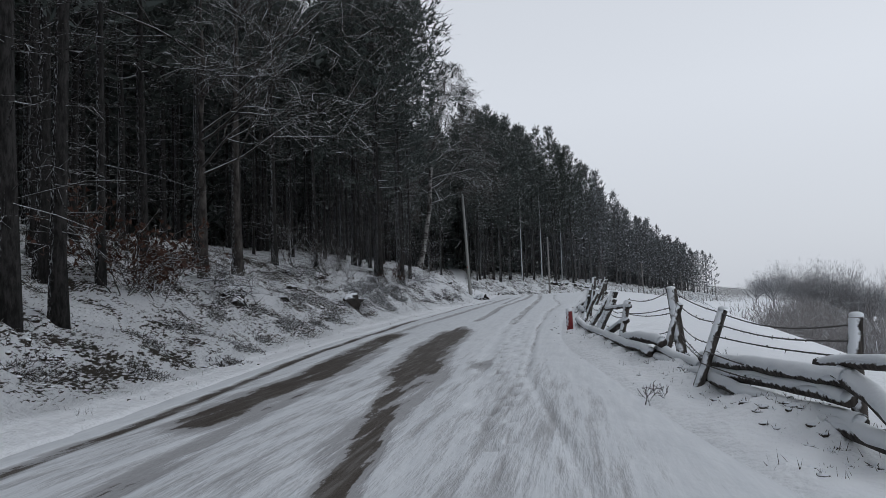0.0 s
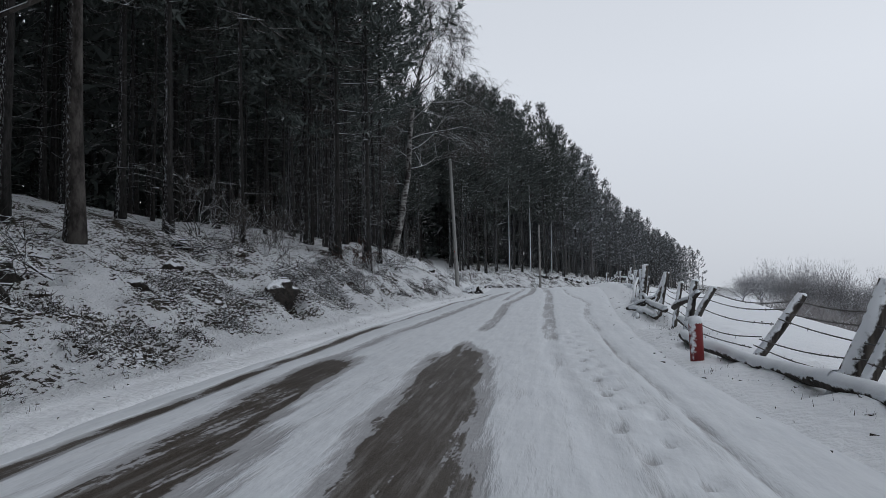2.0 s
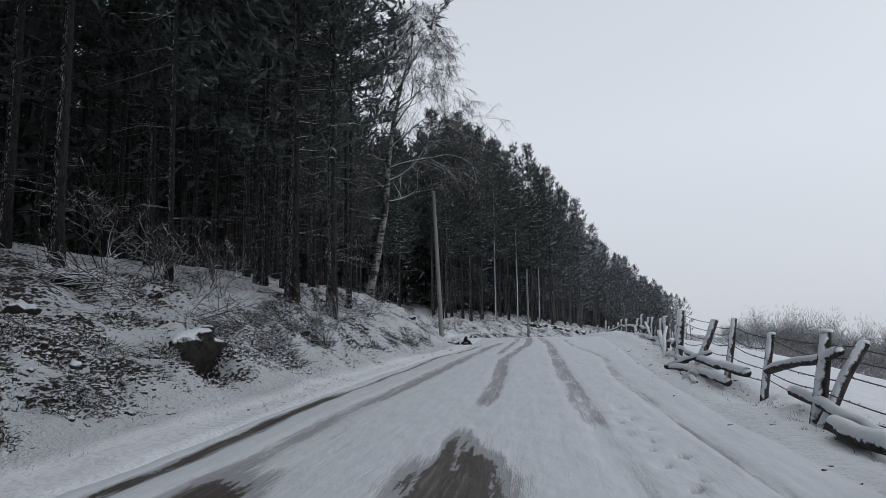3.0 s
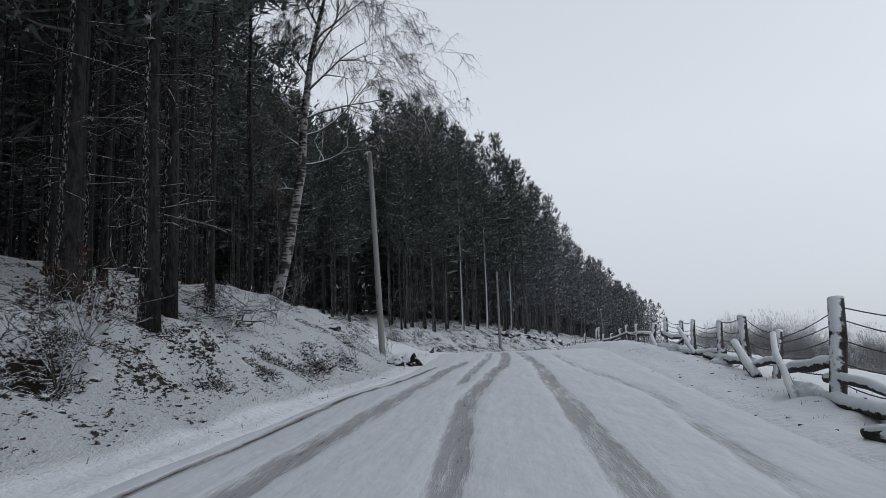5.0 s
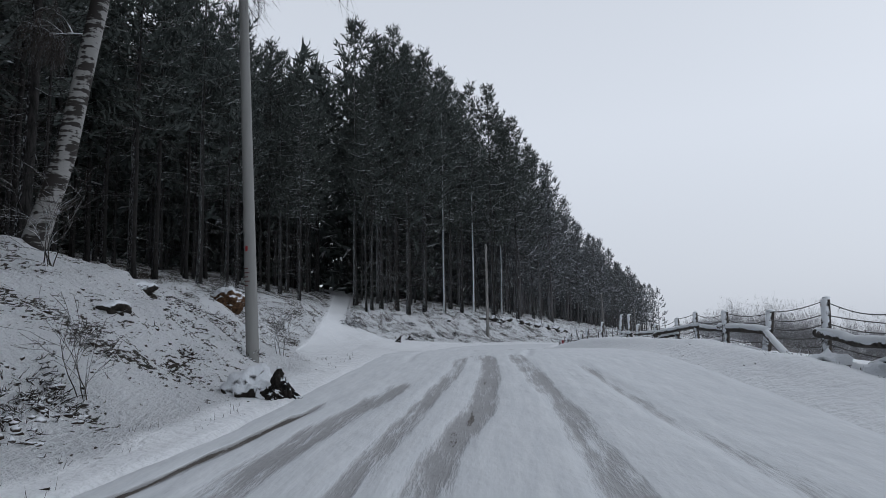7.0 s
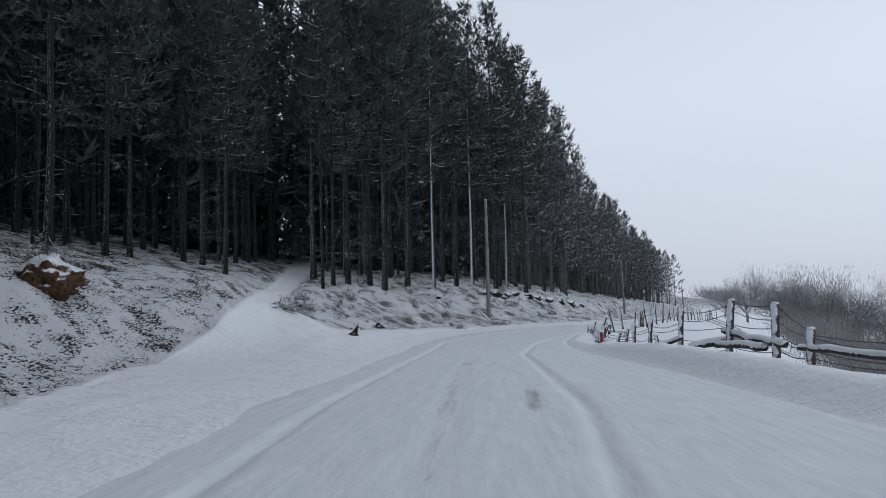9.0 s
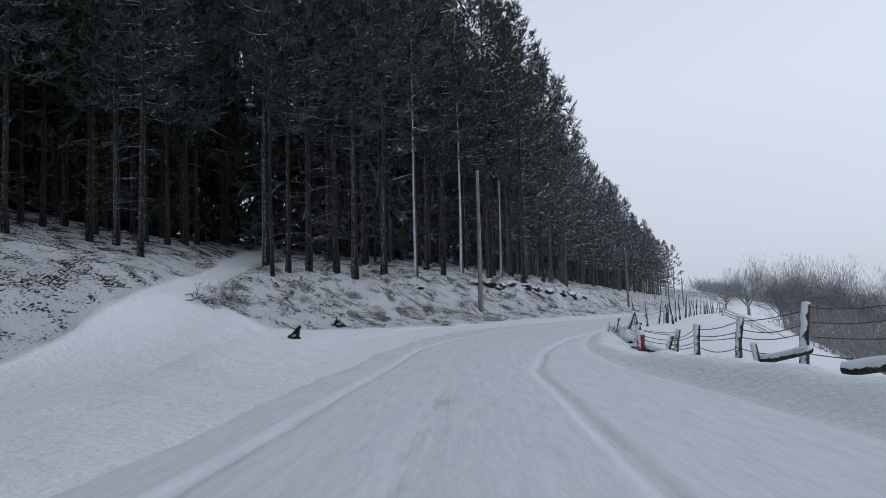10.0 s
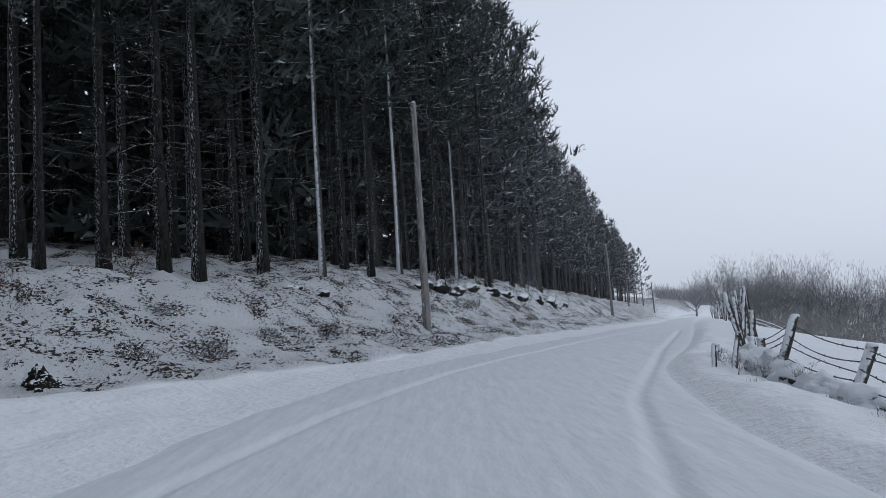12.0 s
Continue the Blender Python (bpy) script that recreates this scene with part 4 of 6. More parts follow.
def far_trees():
    """Leafless trees at the foot of the field, greyed by rime and by haze in their colour."""
    kinds = []
    for s in (61, 62, 63, 64):
        rng = np.random.RandomState(s)
        wood, fine = Shape(), Shape()
        wood.tube([(0, 0, -1), (0.1, 0, 1.5), (0.2, 0.1, 3.5)], [0.36, 0.3, 0.22], 6)
        for i in range(12):
            a, h = i * 2.4 + rng.uniform(-0.4, 0.4), rng.uniform(1.6, 3.6)
            out = rng.uniform(0.2, 0.9) if i % 2 else rng.uniform(0.8, 1.6)
            w, f = grow(s * 20 + i, (0.12, 0.05, h), (math.cos(a) * out, math.sin(a) * out, 1.0), 5.2 * rng.uniform(0.75, 1.1), 0.16, 2, 0.62, 0.14, 0.0, 0, 6, 4, 0.1)
            merge(wood, w)
            tips = np.concatenate([v[-3:] for v in f.v] + [v[4:7] for v in f.v])
            k = 2
            b = np.repeat(tips, k, 0) + rng.normal(0, 0.3, (len(tips) * k, 3))
            away = b - [0.1, 0, 3.0]
            away /= np.linalg.norm(away, axis=1)[:, None]
            fine.blades(b, away * 0.9 + [0, 0, 0.45] + rng.normal(0, 0.4, b.shape), rng.uniform(0.35, 0.95, len(b)), 0.035, rng)
            merge(wood, f)
        kinds.append((wood.mesh("trunk", M_RIME_HAZE), fine.mesh("twigwork", M_RIME_HAZE)))
    places = [(53.0, 217, 6.2), (57.2, 214, 9.4), (64.0, 211, 7.4), (67.5, 216, 10.2), (71.0, 213, 9.4), (74.5, 217, 8.8), (78.5, 211, 6.8), (83.0, 215, 6.0), (88.0, 212, 6.4), (92.5, 206, 4.6), (97.0, 212, 4.4), (103.0, 205, 4.2), (110.0, 209, 3.4), (117.0, 202, 3.0), (125.0, 206, 3.0)]
    for i, (x, y, top) in enumerate(places):
        wood, fine = kinds[i % 4]
        tall = max(v.co.z for v in fine.vertices)
        bare_tree("leafless_tree", kinds[i % 4], at(x, y, i * 77, 0.0, (top - float(ground(x, y))) / tall), "leafless tree grey with rime and painted haze at the foot of the field", "trees beyond the field")
    young = []
    for s in (71, 72, 73):
        rng = np.random.RandomState(s)
        wood, fine = Shape(), Shape()
        wood.tube([(0, 0, -0.5), (0.05, 0, 2), (0.1, 0.05, 5.5)], [0.12, 0.09, 0.04], 5)
        for i in range(7):
            a, h = i * 2.4, rng.uniform(1.2, 5)
            out = rng.uniform(0.35, 0.7)
            w, f = grow(s * 20 + i, (0.05, 0, h), (math.cos(a) * out, math.sin(a) * out, 1.0), 2.6 * rng.uniform(0.75, 1.1), 0.04, 1, 0.5, 0.12, 0.0, 7, 5, 3, 0.06)
            merge(wood, w)
            merge(fine, f)
        young.append((wood.mesh("trunk", M_RIME_HAZE), fine.mesh("twigwork", M_RIME_HAZE)))
    rng = np.random.RandomState(9)
    for i in range(80):
        y = rng.uniform(60, 205)
        x = float(plan(y)[4]) + rng.uniform(26, 60)
        if y > 180 and x < 76:
            continue
        bare_tree("leafless_tree", young[i % 3], at(x, y, i * 50, 0.0, rng.uniform(0.7, 1.1)), "slender young leafless tree in the dip beyond the field", "trees beyond the field")
    # brushwood that fills the dip beyond the field
    rng = np.random.RandomState(5)
    out = Shape()
    for i in range(2600):
        y = rng.uniform(40, 212)
        x = float(plan(y)[4]) + float(np.interp(y, [70, 85], [24, 11])) + rng.gamma(1.5, 13.0)
        if x < float(np.interp(y, [80, 85, 104, 116, 119, 205, 215], [0, 38, 27.5, 20.5, 20.5, 51, 54])):
            continue
        z = float(ground(x, y))
        h = max(1.0, min(1.5 + rng.gamma(2.0, 1.4), 0.2 - z))
        n = 34
        b = np.array([x, y, z]) + rng.normal(0, 1, (n, 3)) * [1.5, 1.5, 0.2] + [0, 0, 1] * rng.uniform(0, 0.7, (n, 1)) * h
        out.blades(b, rng.normal(0, 0.5, (n, 3)) + [0, 0, 1], h * rng.uniform(0.15, 0.4, n), 0.085, rng)
    for i in range(1100):
        y = rng.uniform(95, 215)
        x = rng.uniform(float(plan(y)[4]) + (32 if y < 160 else 9), 175)
        z = float(ground(x, y))
        h = max(1.2, min(rng.uniform(3.5, 8.0), 0.4 - z))
        n = 26
        b = np.array([x, y, z]) + rng.normal(0, 1, (n, 3)) * [2.0, 1.5, 0.2] + [0, 0, 1] * rng.uniform(0, 0.7, (n, 1)) * h
        out.blades(b, rng.normal(0, 0.5, (n, 3)) + [0, 0, 1], h * rng.uniform(0.15, 0.4, n), 0.11, rng)
    tagged(new("brushwood", out.mesh("brushwood", M_BRUSH, smooth=False)), "brushwood below the field, grey with rime and painted haze", "bushes", kind="stuff")


far_trees()


def far_wood():
    """Low woods on the skyline where the road goes over the rise."""
    rng = np.random.RandomState(15)
    out = Shape()
    for i in range(240):
        x = rng.uniform(105, 178)
        y = 400 - (x - 105) * 0.4 + rng.uniform(0, 25)
        h = rng.uniform(4, 7.5) * (1.3 if rng.rand() < 0.1 else 1)
        n = 46
        b = np.array([x, y, float(ground(x, y))]) + rng.normal(0, 1, (n, 3)) * [2.2, 1.0, 0.2] + [0, 0, 1] * rng.uniform(0, 0.7, (n, 1)) * h
        out.blades(b, rng.normal(0, 0.35, (n, 3)) + [0, 0, 1], h * rng.uniform(0.25, 0.55, n), 0.2, rng)
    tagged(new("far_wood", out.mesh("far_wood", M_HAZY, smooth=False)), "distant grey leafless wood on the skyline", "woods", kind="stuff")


far_wood()


# ---- roadside things ----
def log_mesh(p, q, r, rng, taper=0.8, sides=9, bow=0.04):
    """An uneven round timber from p to q, relative to p."""
    p, q = Vector(p), Vector(q)
    ln = (q - p).length
    s = Shape()
    k = max(4, int(ln / 0.4))
    ts = np.linspace(0, 1, k)
    v = np.array(q - p)
    pts = ts[:, None] * v + np.array([0, 0, 1]) * (np.sin(ts * math.pi) * rng.uniform(-bow, bow) * ln * 0.5)[:, None] + rng.normal(0, 0.012, (k, 3))
    s.tube(pts, r * (1 + (taper - 1) * ts) * (1 + rng.normal(0, 0.05, k)), sides, rough=0.06, rng=rng)
    return s, pts


def snow_cap(pts, r, rng, thick=0.045):
    """Snow heaped along the top of a lying timber."""
    s = Shape()
    pts = np.asarray(pts)
    n = max(len(pts) * 7, 12)
    ts = np.linspace(0, 1, n)
    src = np.linspace(0, 1, len(pts))
    c = np.column_stack([np.interp(ts, src, pts[:, i]) for i in range(3)])
    d = (pts[-1] - pts[0]) / np.linalg.norm(pts[-1] - pts[0])
    side = np.cross(d, [0, 0, 1.0])
    side /= np.linalg.norm(side) + 1e-9
    up = np.cross(side, d)
    up = up if up[2] > 0 else -up
    if side[0] > 0:
        side = -side
    # the snow was driven from the road: it wraps that side further down
    soft = lambda v: np.convolve(np.pad(v, 2, mode="edge"), [0.15, 0.22, 0.26, 0.22, 0.15], mode="valid")
    a0, a1 = np.radians(-42 + soft(rng.normal(0, 16, n))), np.radians(80 + soft(rng.normal(0, 26, n)))
    ang = a0[:, None] + (a1 - a0)[:, None] * np.linspace(0, 1, 9)[None]
    h = thick * soft(0.4 + 1.1 * rng.rand(n)) * np.clip(np.minimum(ts, 1 - ts) * n / 4 + 0.1, 0, 1)
    edge = np.sin(np.linspace(0, 1, 9) * math.pi) ** 0.7
    rr = r * 1.02 + h[:, None] * edge[None]
    V = c[:, None] + (np.sin(ang) * rr)[..., None] * side + (np.cos(ang) * rr)[..., None] * up
    s.add(V.reshape(-1, 3), [(i * 9 + j, i * 9 + j + 1, (i + 1) * 9 + j + 1, (i + 1) * 9 + j) for i in range(n - 1) for j in range(8)])
    return s


FENCE_POSTS_NEAR = [
    (2.2, 5.58, 2.25, 5.58, 1.23, 0.05), (1.4, 8.3, 1.82, 8.3, 1.23, 0.055), (1.72, 10.7, 1.55, 10.7, 1.49, 0.07), (1.31, 10.74, 1.66, 10.66, 1.24, 0.055),
    (0.8, 13.2, 1.08, 13.3, 1.27, 0.06), (0.4, 16.4, 1.0, 16.3, 1.45, 0.085), (0.4, 16.0, 0.98, 15.95, 1.27, 0.06), (0.17, 18.6, 0.95, 18.4, 1.31, 0.062),
]
FENCE_POSTS_HEAP = [
    (0.27, 22.4, 0.52, 22.4, 1.53, 0.065), (0.14, 22.15, 0.77, 22.1, 1.4, 0.055), (0.5, 24.8, 0.72, 24.8, 1.5, 0.05), (0.45, 26.6, 0.7, 26.6, 1.75, 0.05),
    (0.74, 30.2, 1.30, 30.2, 1.80, 0.075),
    (0.72, 31.85, 0.94, 31.95, 2.1, 0.085), (1.4, 36.5, 1.37, 36.5, 2.05, 0.075), (1.3, 35.0, 1.43, 35.0, 1.74, 0.055), (1.6, 38.74, 1.66, 38.74, 2.02, 0.06),
]
FENCE_POSTS_LEVEL = [
    (1.8, 41.35, 1.81, 41.35, 2.13, 0.055), (1.85, 42.87, 1.9, 42.87, 2.15, 0.055), (1.9, 44.9, 1.97, 44.9, 2.33, 0.055), (2.0, 47.48, 2.18, 47.48, 2.2, 0.075),
    (1.85, 48.94, 1.84, 48.94, 2.23, 0.065), (1.85, 51.0, 1.85, 51.0, 2.25, 0.05), (1.85, 52.77, 1.9, 52.77, 2.13, 0.055), (1.85, 55.12, 1.89, 55.12, 1.97, 0.055),
    (1.85, 57.67, 1.9, 57.67, 1.97, 0.055), (2.05, 62.0, 2.18, 61.9, 2.37, 0.065), (1.85, 59.0, 1.86, 58.85, 2.34, 0.06),
]
FENCE_POSTS_BEND = [
    (1.72, 64.55, 1.82, 64.55, 2.1, 0.06), (1.3, 66.2, 1.38, 66.0, 1.85, 0.06), (1.37, 65.3, 1.33, 65.4, 1.42, 0.045), (1.38, 68.6, 1.42, 68.7, 1.56, 0.06), (1.55, 71.0, 1.68, 71.0, 1.3, 0.055), (1.06, 69.8, 1.16, 69.8, 1.25, 0.05),
    (1.1, 73.4, 1.24, 73.45, 1.27, 0.07), (1.3, 75.2, 1.67, 75.17, 1.26, 0.055), (1.55, 77.25, 1.92, 77.16, 1.52, 0.055), (2.36, 79.2, 2.36, 79.2, 1.08, 0.06), (2.55, 79.8, 2.5, 79.8, 1.05, 0.06),
    (2.0, 77.5, 1.78, 77.3, 0.98, 0.045), (1.3, 77.9, 1.62, 78.3, 1.25, 0.035), (1.2, 78.3, 1.28, 78.4, 1.1, 0.035),
]
FENCE_RAILS_NEAR = [
    (1.68, 9.0, 0.56, 2.1, 5.4, 0.76, 0.085), (1.64, 9.5, 0.40, 2.1, 5.4, 0.61, 0.075), (1.85, 7.9, 0.30, 2.12, 5.2, 0.45, 0.07), (2.1, 5.55, 0.78, 2.16, 4.1, 0.44, 0.08),
    (2.1, 6.0, 0.82, 2.16, 4.2, 0.97, 0.05), (1.33, 11.1, 0.52, 1.66, 9.1, 0.42, 0.075), (0.93, 13.5, 0.53, 1.38, 10.6, 0.67, 0.095), (0.62, 15.7, 0.40, 1.02, 13.1, 0.92, 0.07), (0.12, 21.4, 0.60, 0.46, 16.2, 0.56, 0.095),
]
FENCE_RAILS_LOW = [
    (0.42, 16.6, 0.56, 1.22, 10.9, 0.48, 0.09), (1.3, 11.0, 0.40, 2.02, 5.6, 0.36, 0.075), (2.0, 6.2, 0.36, 2.35, 2.4, 0.42, 0.075), (0.75, 15.8, 1.06, 1.1, 12.9, 1.17, 0.045),
    (0.55, 29.0, 1.0, 0.4, 25.1, 0.9, 0.085), (0.45, 24.3, 0.98, 0.5, 22.0, 1.3, 0.06), (0.1, 30.0, 0.79, 0.58, 28.0, 1.13, 0.05), (0.2, 30.0, 0.76, 0.3, 25.8, 0.72, 0.085), (0.4, 23.2, 0.8, 0.3, 20.8, 0.58, 0.07),
]
FENCE_RAILS_HEAP = [
    (1.08, 33.9, 1.2, 0.82, 31.8, 1.33, 0.08), (0.85, 32.3, 1.14, 0.72, 29.6, 0.97, 0.06), (1.22, 35.7, 1.18, 1.08, 34.2, 1.3, 0.06), (0.9, 33.3, 0.95, 0.6, 30.2, 0.9, 0.09),
    (1.7, 40.1, 1.26, 1.38, 36.2, 1.2, 0.085), (1.07, 35.2, 0.98, 1.17, 36.4, 1.54, 0.085), (0.53, 32.5, 0.82, 0.92, 34.0, 1.68, 0.055), (0.15, 28.4, 0.70, 0.05, 26.8, 0.66, 0.06),
]
FENCE_RAILS_LEVEL = [
    (1.85, 58.0, 1.67, 1.85, 54.9, 1.75, 0.055), (1.85, 55.2, 1.68, 1.85, 50.7, 1.94, 0.065), (1.87, 51.0, 1.90, 1.85, 49.0, 1.86, 0.065), (1.85, 49.3, 1.91, 2.02, 47.2, 1.82, 0.08),
    (2.0, 47.4, 1.83, 1.86, 45.6, 1.22, 0.065), (1.83, 58.5, 1.29, 1.85, 54.8, 1.37, 0.06), (1.83, 55.0, 1.40, 1.85, 52.6, 1.47, 0.065), (1.85, 55.3, 1.5, 1.87, 52.6, 1.74, 0.055),
    (1.8, 51.0, 1.46, 1.85, 49.0, 1.65, 0.055), (1.78, 50.8, 1.41, 1.9, 47.4, 1.44, 0.08),
]
FENCE_RAILS_BEND = [
    (0.6, 71.2, 0.86, 1.15, 69.4, 0.84, 0.075), (1.6, 63.1, 1.28, 2.4, 62.0, 1.52, 0.1), (2.3, 62.9, 1.66, 1.8, 58.4, 1.70, 0.08), (2.05, 62.6, 1.34, 1.75, 59.1, 1.54, 0.08), (1.45, 65.5, 1.14, 1.72, 64.2, 1.42, 0.07), (1.3, 76.2, 0.80, 1.36, 74.3, 0.70, 0.045), (1.87, 45.4, 1.36, 1.7, 41.2, 1.3, 0.09), (1.9, 45.1, 1.82, 1.85, 42.8, 1.7, 0.075), (1.85, 43.6, 1.4, 1.85, 42.2, 1.72, 0.05), (1.75, 42.6, 1.95, 1.7, 41.0, 1.25, 0.055), (1.75, 41.0, 1.3, 1.65, 38.6, 1.35, 0.08),
]


def build_fence():
    ob = empty("pole_fence", pose(1.5, 8, float(ground(1.5, 8))), "tumbledown fence of snow-capped poles and barbed wire", "fence")
    inv = ob.matrix_world.inverted()
    rng = np.random.RandomState(41)
    tops = []
    for rows in (FENCE_POSTS_NEAR, FENCE_POSTS_HEAP, FENCE_POSTS_LEVEL, FENCE_POSTS_BEND):
        for x, y, x2, y2, z2, r in rows:
            z = float(ground(x, y)) - 0.25
            r = r * 1.18
            s, pts = log_mesh((x, y, z), (x2, y2, z2), r, rng, 0.92)
            p = part("post", s.mesh("post", M_POST), ob, m=inv @ pose(x, y, z))
            cap = Shape()
            n, t = 10, np.array([x2 - x, y2 - y, z2 - z])
            for ring, (rad, up) in enumerate(((0.98, -0.015), (1.0, 0.006), (0.75, 0.018), (0.3, 0.025))):
                a = np.arange(n) * 2 * math.pi / n
                cap.v.append(np.column_stack([t[0] + np.cos(a) * rad * r * 0.92, t[1] + np.sin(a) * rad * r * 0.92, np.full(n, t[2] + up)]))
                if ring:
                    cap.f += [((ring - 1) * n + j, (ring - 1) * n + (j + 1) % n, ring * n + (j + 1) % n, ring * n + j) for j in range(n)]
            cap.f.append(tuple(3 * n + j for j in range(n)))
            part("snow_cap", cap.mesh("snow_cap", M_SNOW), p)
            tops.append((x, y, z + 0.25, x2, y2, z2, r))
    for rows in (FENCE_RAILS_NEAR, FENCE_RAILS_LOW, FENCE_RAILS_HEAP, FENCE_RAILS_LEVEL, FENCE_RAILS_BEND):
        for x, y, z, x2, y2, z2, r in rows:
            s, pts = log_mesh((x, y, z), (x2, y2, z2), r, rng, 0.82, bow=0.03)
            p = part("rail", s.mesh("rail", M_RAIL), ob, m=inv @ pose(x, y, z))
            part("snow_cap", snow_cap(pts, r * 0.96, rng, 0.02).mesh("snow_cap", M_SNOW), p)
    # barbed wire from post to post
    tops.sort(key=lambda q: q[1])
    line = [tops[0]]
    for q in tops[1:]:
        if q[1] - line[-1][1] > 1.2:
            line.append(q)
    for a, b in zip(line, line[1:]):
        if b[1] - a[1] > 7.5:
            continue
        for f in ((0.93, 0.77, 0.6, 0.43, 0.28) if a[1] < 60 else (0.92, 0.75, 0.56, 0.36, 0.18)):
            s = Shape()
            g = f + rng.normal(0, 0.03)
            A = np.array(a[:3]) + (np.array(a[3:6]) - np.array(a[:3])) * g
            B = np.array(b[:3]) + (np.array(b[3:6]) - np.array(b[:3])) * (g + rng.normal(0, 0.03))
            ts = np.linspace(0, 1, 9)
            pts = A + ts[:, None] * (B - A) - np.array([0, 0, 1]) * (np.sin(ts * math.pi) * rng.uniform(0.02, 0.10))[:, None]
            s.tube(pts - A, 0.0075, 4, cap=False)
            m = max(3, int(np.linalg.norm(B - A) / 0.16))
            u = (np.arange(m) + 0.5) / m
            bp = np.column_stack([np.interp(u, ts, pts[:, c]) for c in range(3)]) - A
            w = rng.normal(0, 1, (m, 3))
            s.blades(bp - w * 0.012, w, 0.05, 0.016, rng)
            part("barbed_wire", s.mesh("barbed_wire", M_WIRE), ob, m=inv @ pose(*A))


build_fence()


def build_far_fence():
    """The fence that goes on along the road beyond the bend."""
    ob = empty("stake_fence", pose(4, 84, float(ground(4, 84))), "row of leaning grey stakes along the road beyond the bend", "fence")
    inv = ob.matrix_world.inverted()
    rng = np.random.RandomState(4)
    for x, y, h, r in ((5.2, 86.0, 0.95, 0.09), (5.5, 86.7, 0.95, 0.08), (5.0, 85.3, 0.8, 0.07), (5.35, 86.3, 0.8, 0.06)):
        z = float(ground(x, y))
        s, pts = log_mesh((x, y, z - 0.2), (x + rng.normal(0, 0.05), y, z + h), r, rng, 0.85, 9)
        part("post", s.mesh("post", M_POST), ob, m=inv @ pose(x, y, z - 0.2))
    prev, y = None, 81.0
    while y < 150:
        x = float(plan(y)[4]) + rng.normal(0, 0.12)
        z = float(ground(x, y))
        h = rng.uniform(1.0, 1.45)
        tip = (x + rng.normal(-0.05, 0.16), y + rng.normal(0, 0.16), z + h)
        s, pts = log_mesh((x, y, z - 0.2), tip, 0.055, rng, 0.85, 7)
        part("post", s.mesh("post", M_POST), ob, m=inv @ pose(x, y, z - 0.2))
        if prev is not None:
            for f in (0.85, 0.5):
                A, B = np.array(prev[0]) * (1 - f) + np.array(prev[1]) * f, np.array((x, y, z)) * (1 - f) + np.array(tip) * f
                w = Shape()
                w.tube([A - A, (B - A) * 0.5 - [0, 0, 0.05], B - A], 0.008, 4, cap=False)
                part("barbed_wire", w.mesh("barbed_wire", M_WIRE), ob, m=inv @ pose(*A))
        prev = ((x, y, z), tip)
        y += rng.uniform(1.6, 2.6) if y < 110 else 3.4


build_far_fence()


def build_field_fence():
    """Stakes and wire along the brow of the field."""
    ob = empty("field_fence", pose(22, 111, float(ground(22, 111))), "low fence of thin snowy rails along the field's brow", "fence")
    inv = ob.matrix_world.inverted()
    rng = np.random.RandomState(6)
    a, b = np.array([18.6, 117.7]), np.array([27.6, 102.0])
    prev = None
    for i in range(7):
        x, y = a + (b - a) * i / 6 + rng.normal(0, 0.1, 2)
        z = float(ground(x, y))
        s, _ = log_mesh((x, y, z - 0.2), (x + rng.normal(0, 0.06), y, z + 0.9), 0.045, rng, 0.9, 7)
        part("post", s.mesh("post", M_POST), ob, m=inv @ pose(x, y, z - 0.2))
        if prev is not None:
            for f in (0.22, 0.48, 0.74):
                A, B = np.array(prev) + [0, -0.06, f], np.array((x, y - 0.06, z + f + rng.normal(0, 0.05)))
                s, pts = log_mesh(A, B, 0.05, rng, 0.85, 7, 0.01)
                rail = part("rail", s.mesh("rail", M_RAIL), ob, m=inv @ pose(*A))
                part("snow_cap", snow_cap(pts, 0.046, rng, 0.03).mesh("snow_cap", M_SNOW), rail)
            for f in (0.45, 0.85):
                A, B = np.array(prev) + [0, 0, f], np.array((x, y, z + f + rng.normal(0, 0.03)))
                s = Shape()
                s.tube([A - A, (B - A) * 0.5 - [0, 0, 0.06], B - A], 0.007, 4, cap=False)
                part("barbed_wire", s.mesh("barbed_wire", M_WIRE), ob, m=inv @ pose(*A))
        prev = (x, y, z)


build_field_fence()


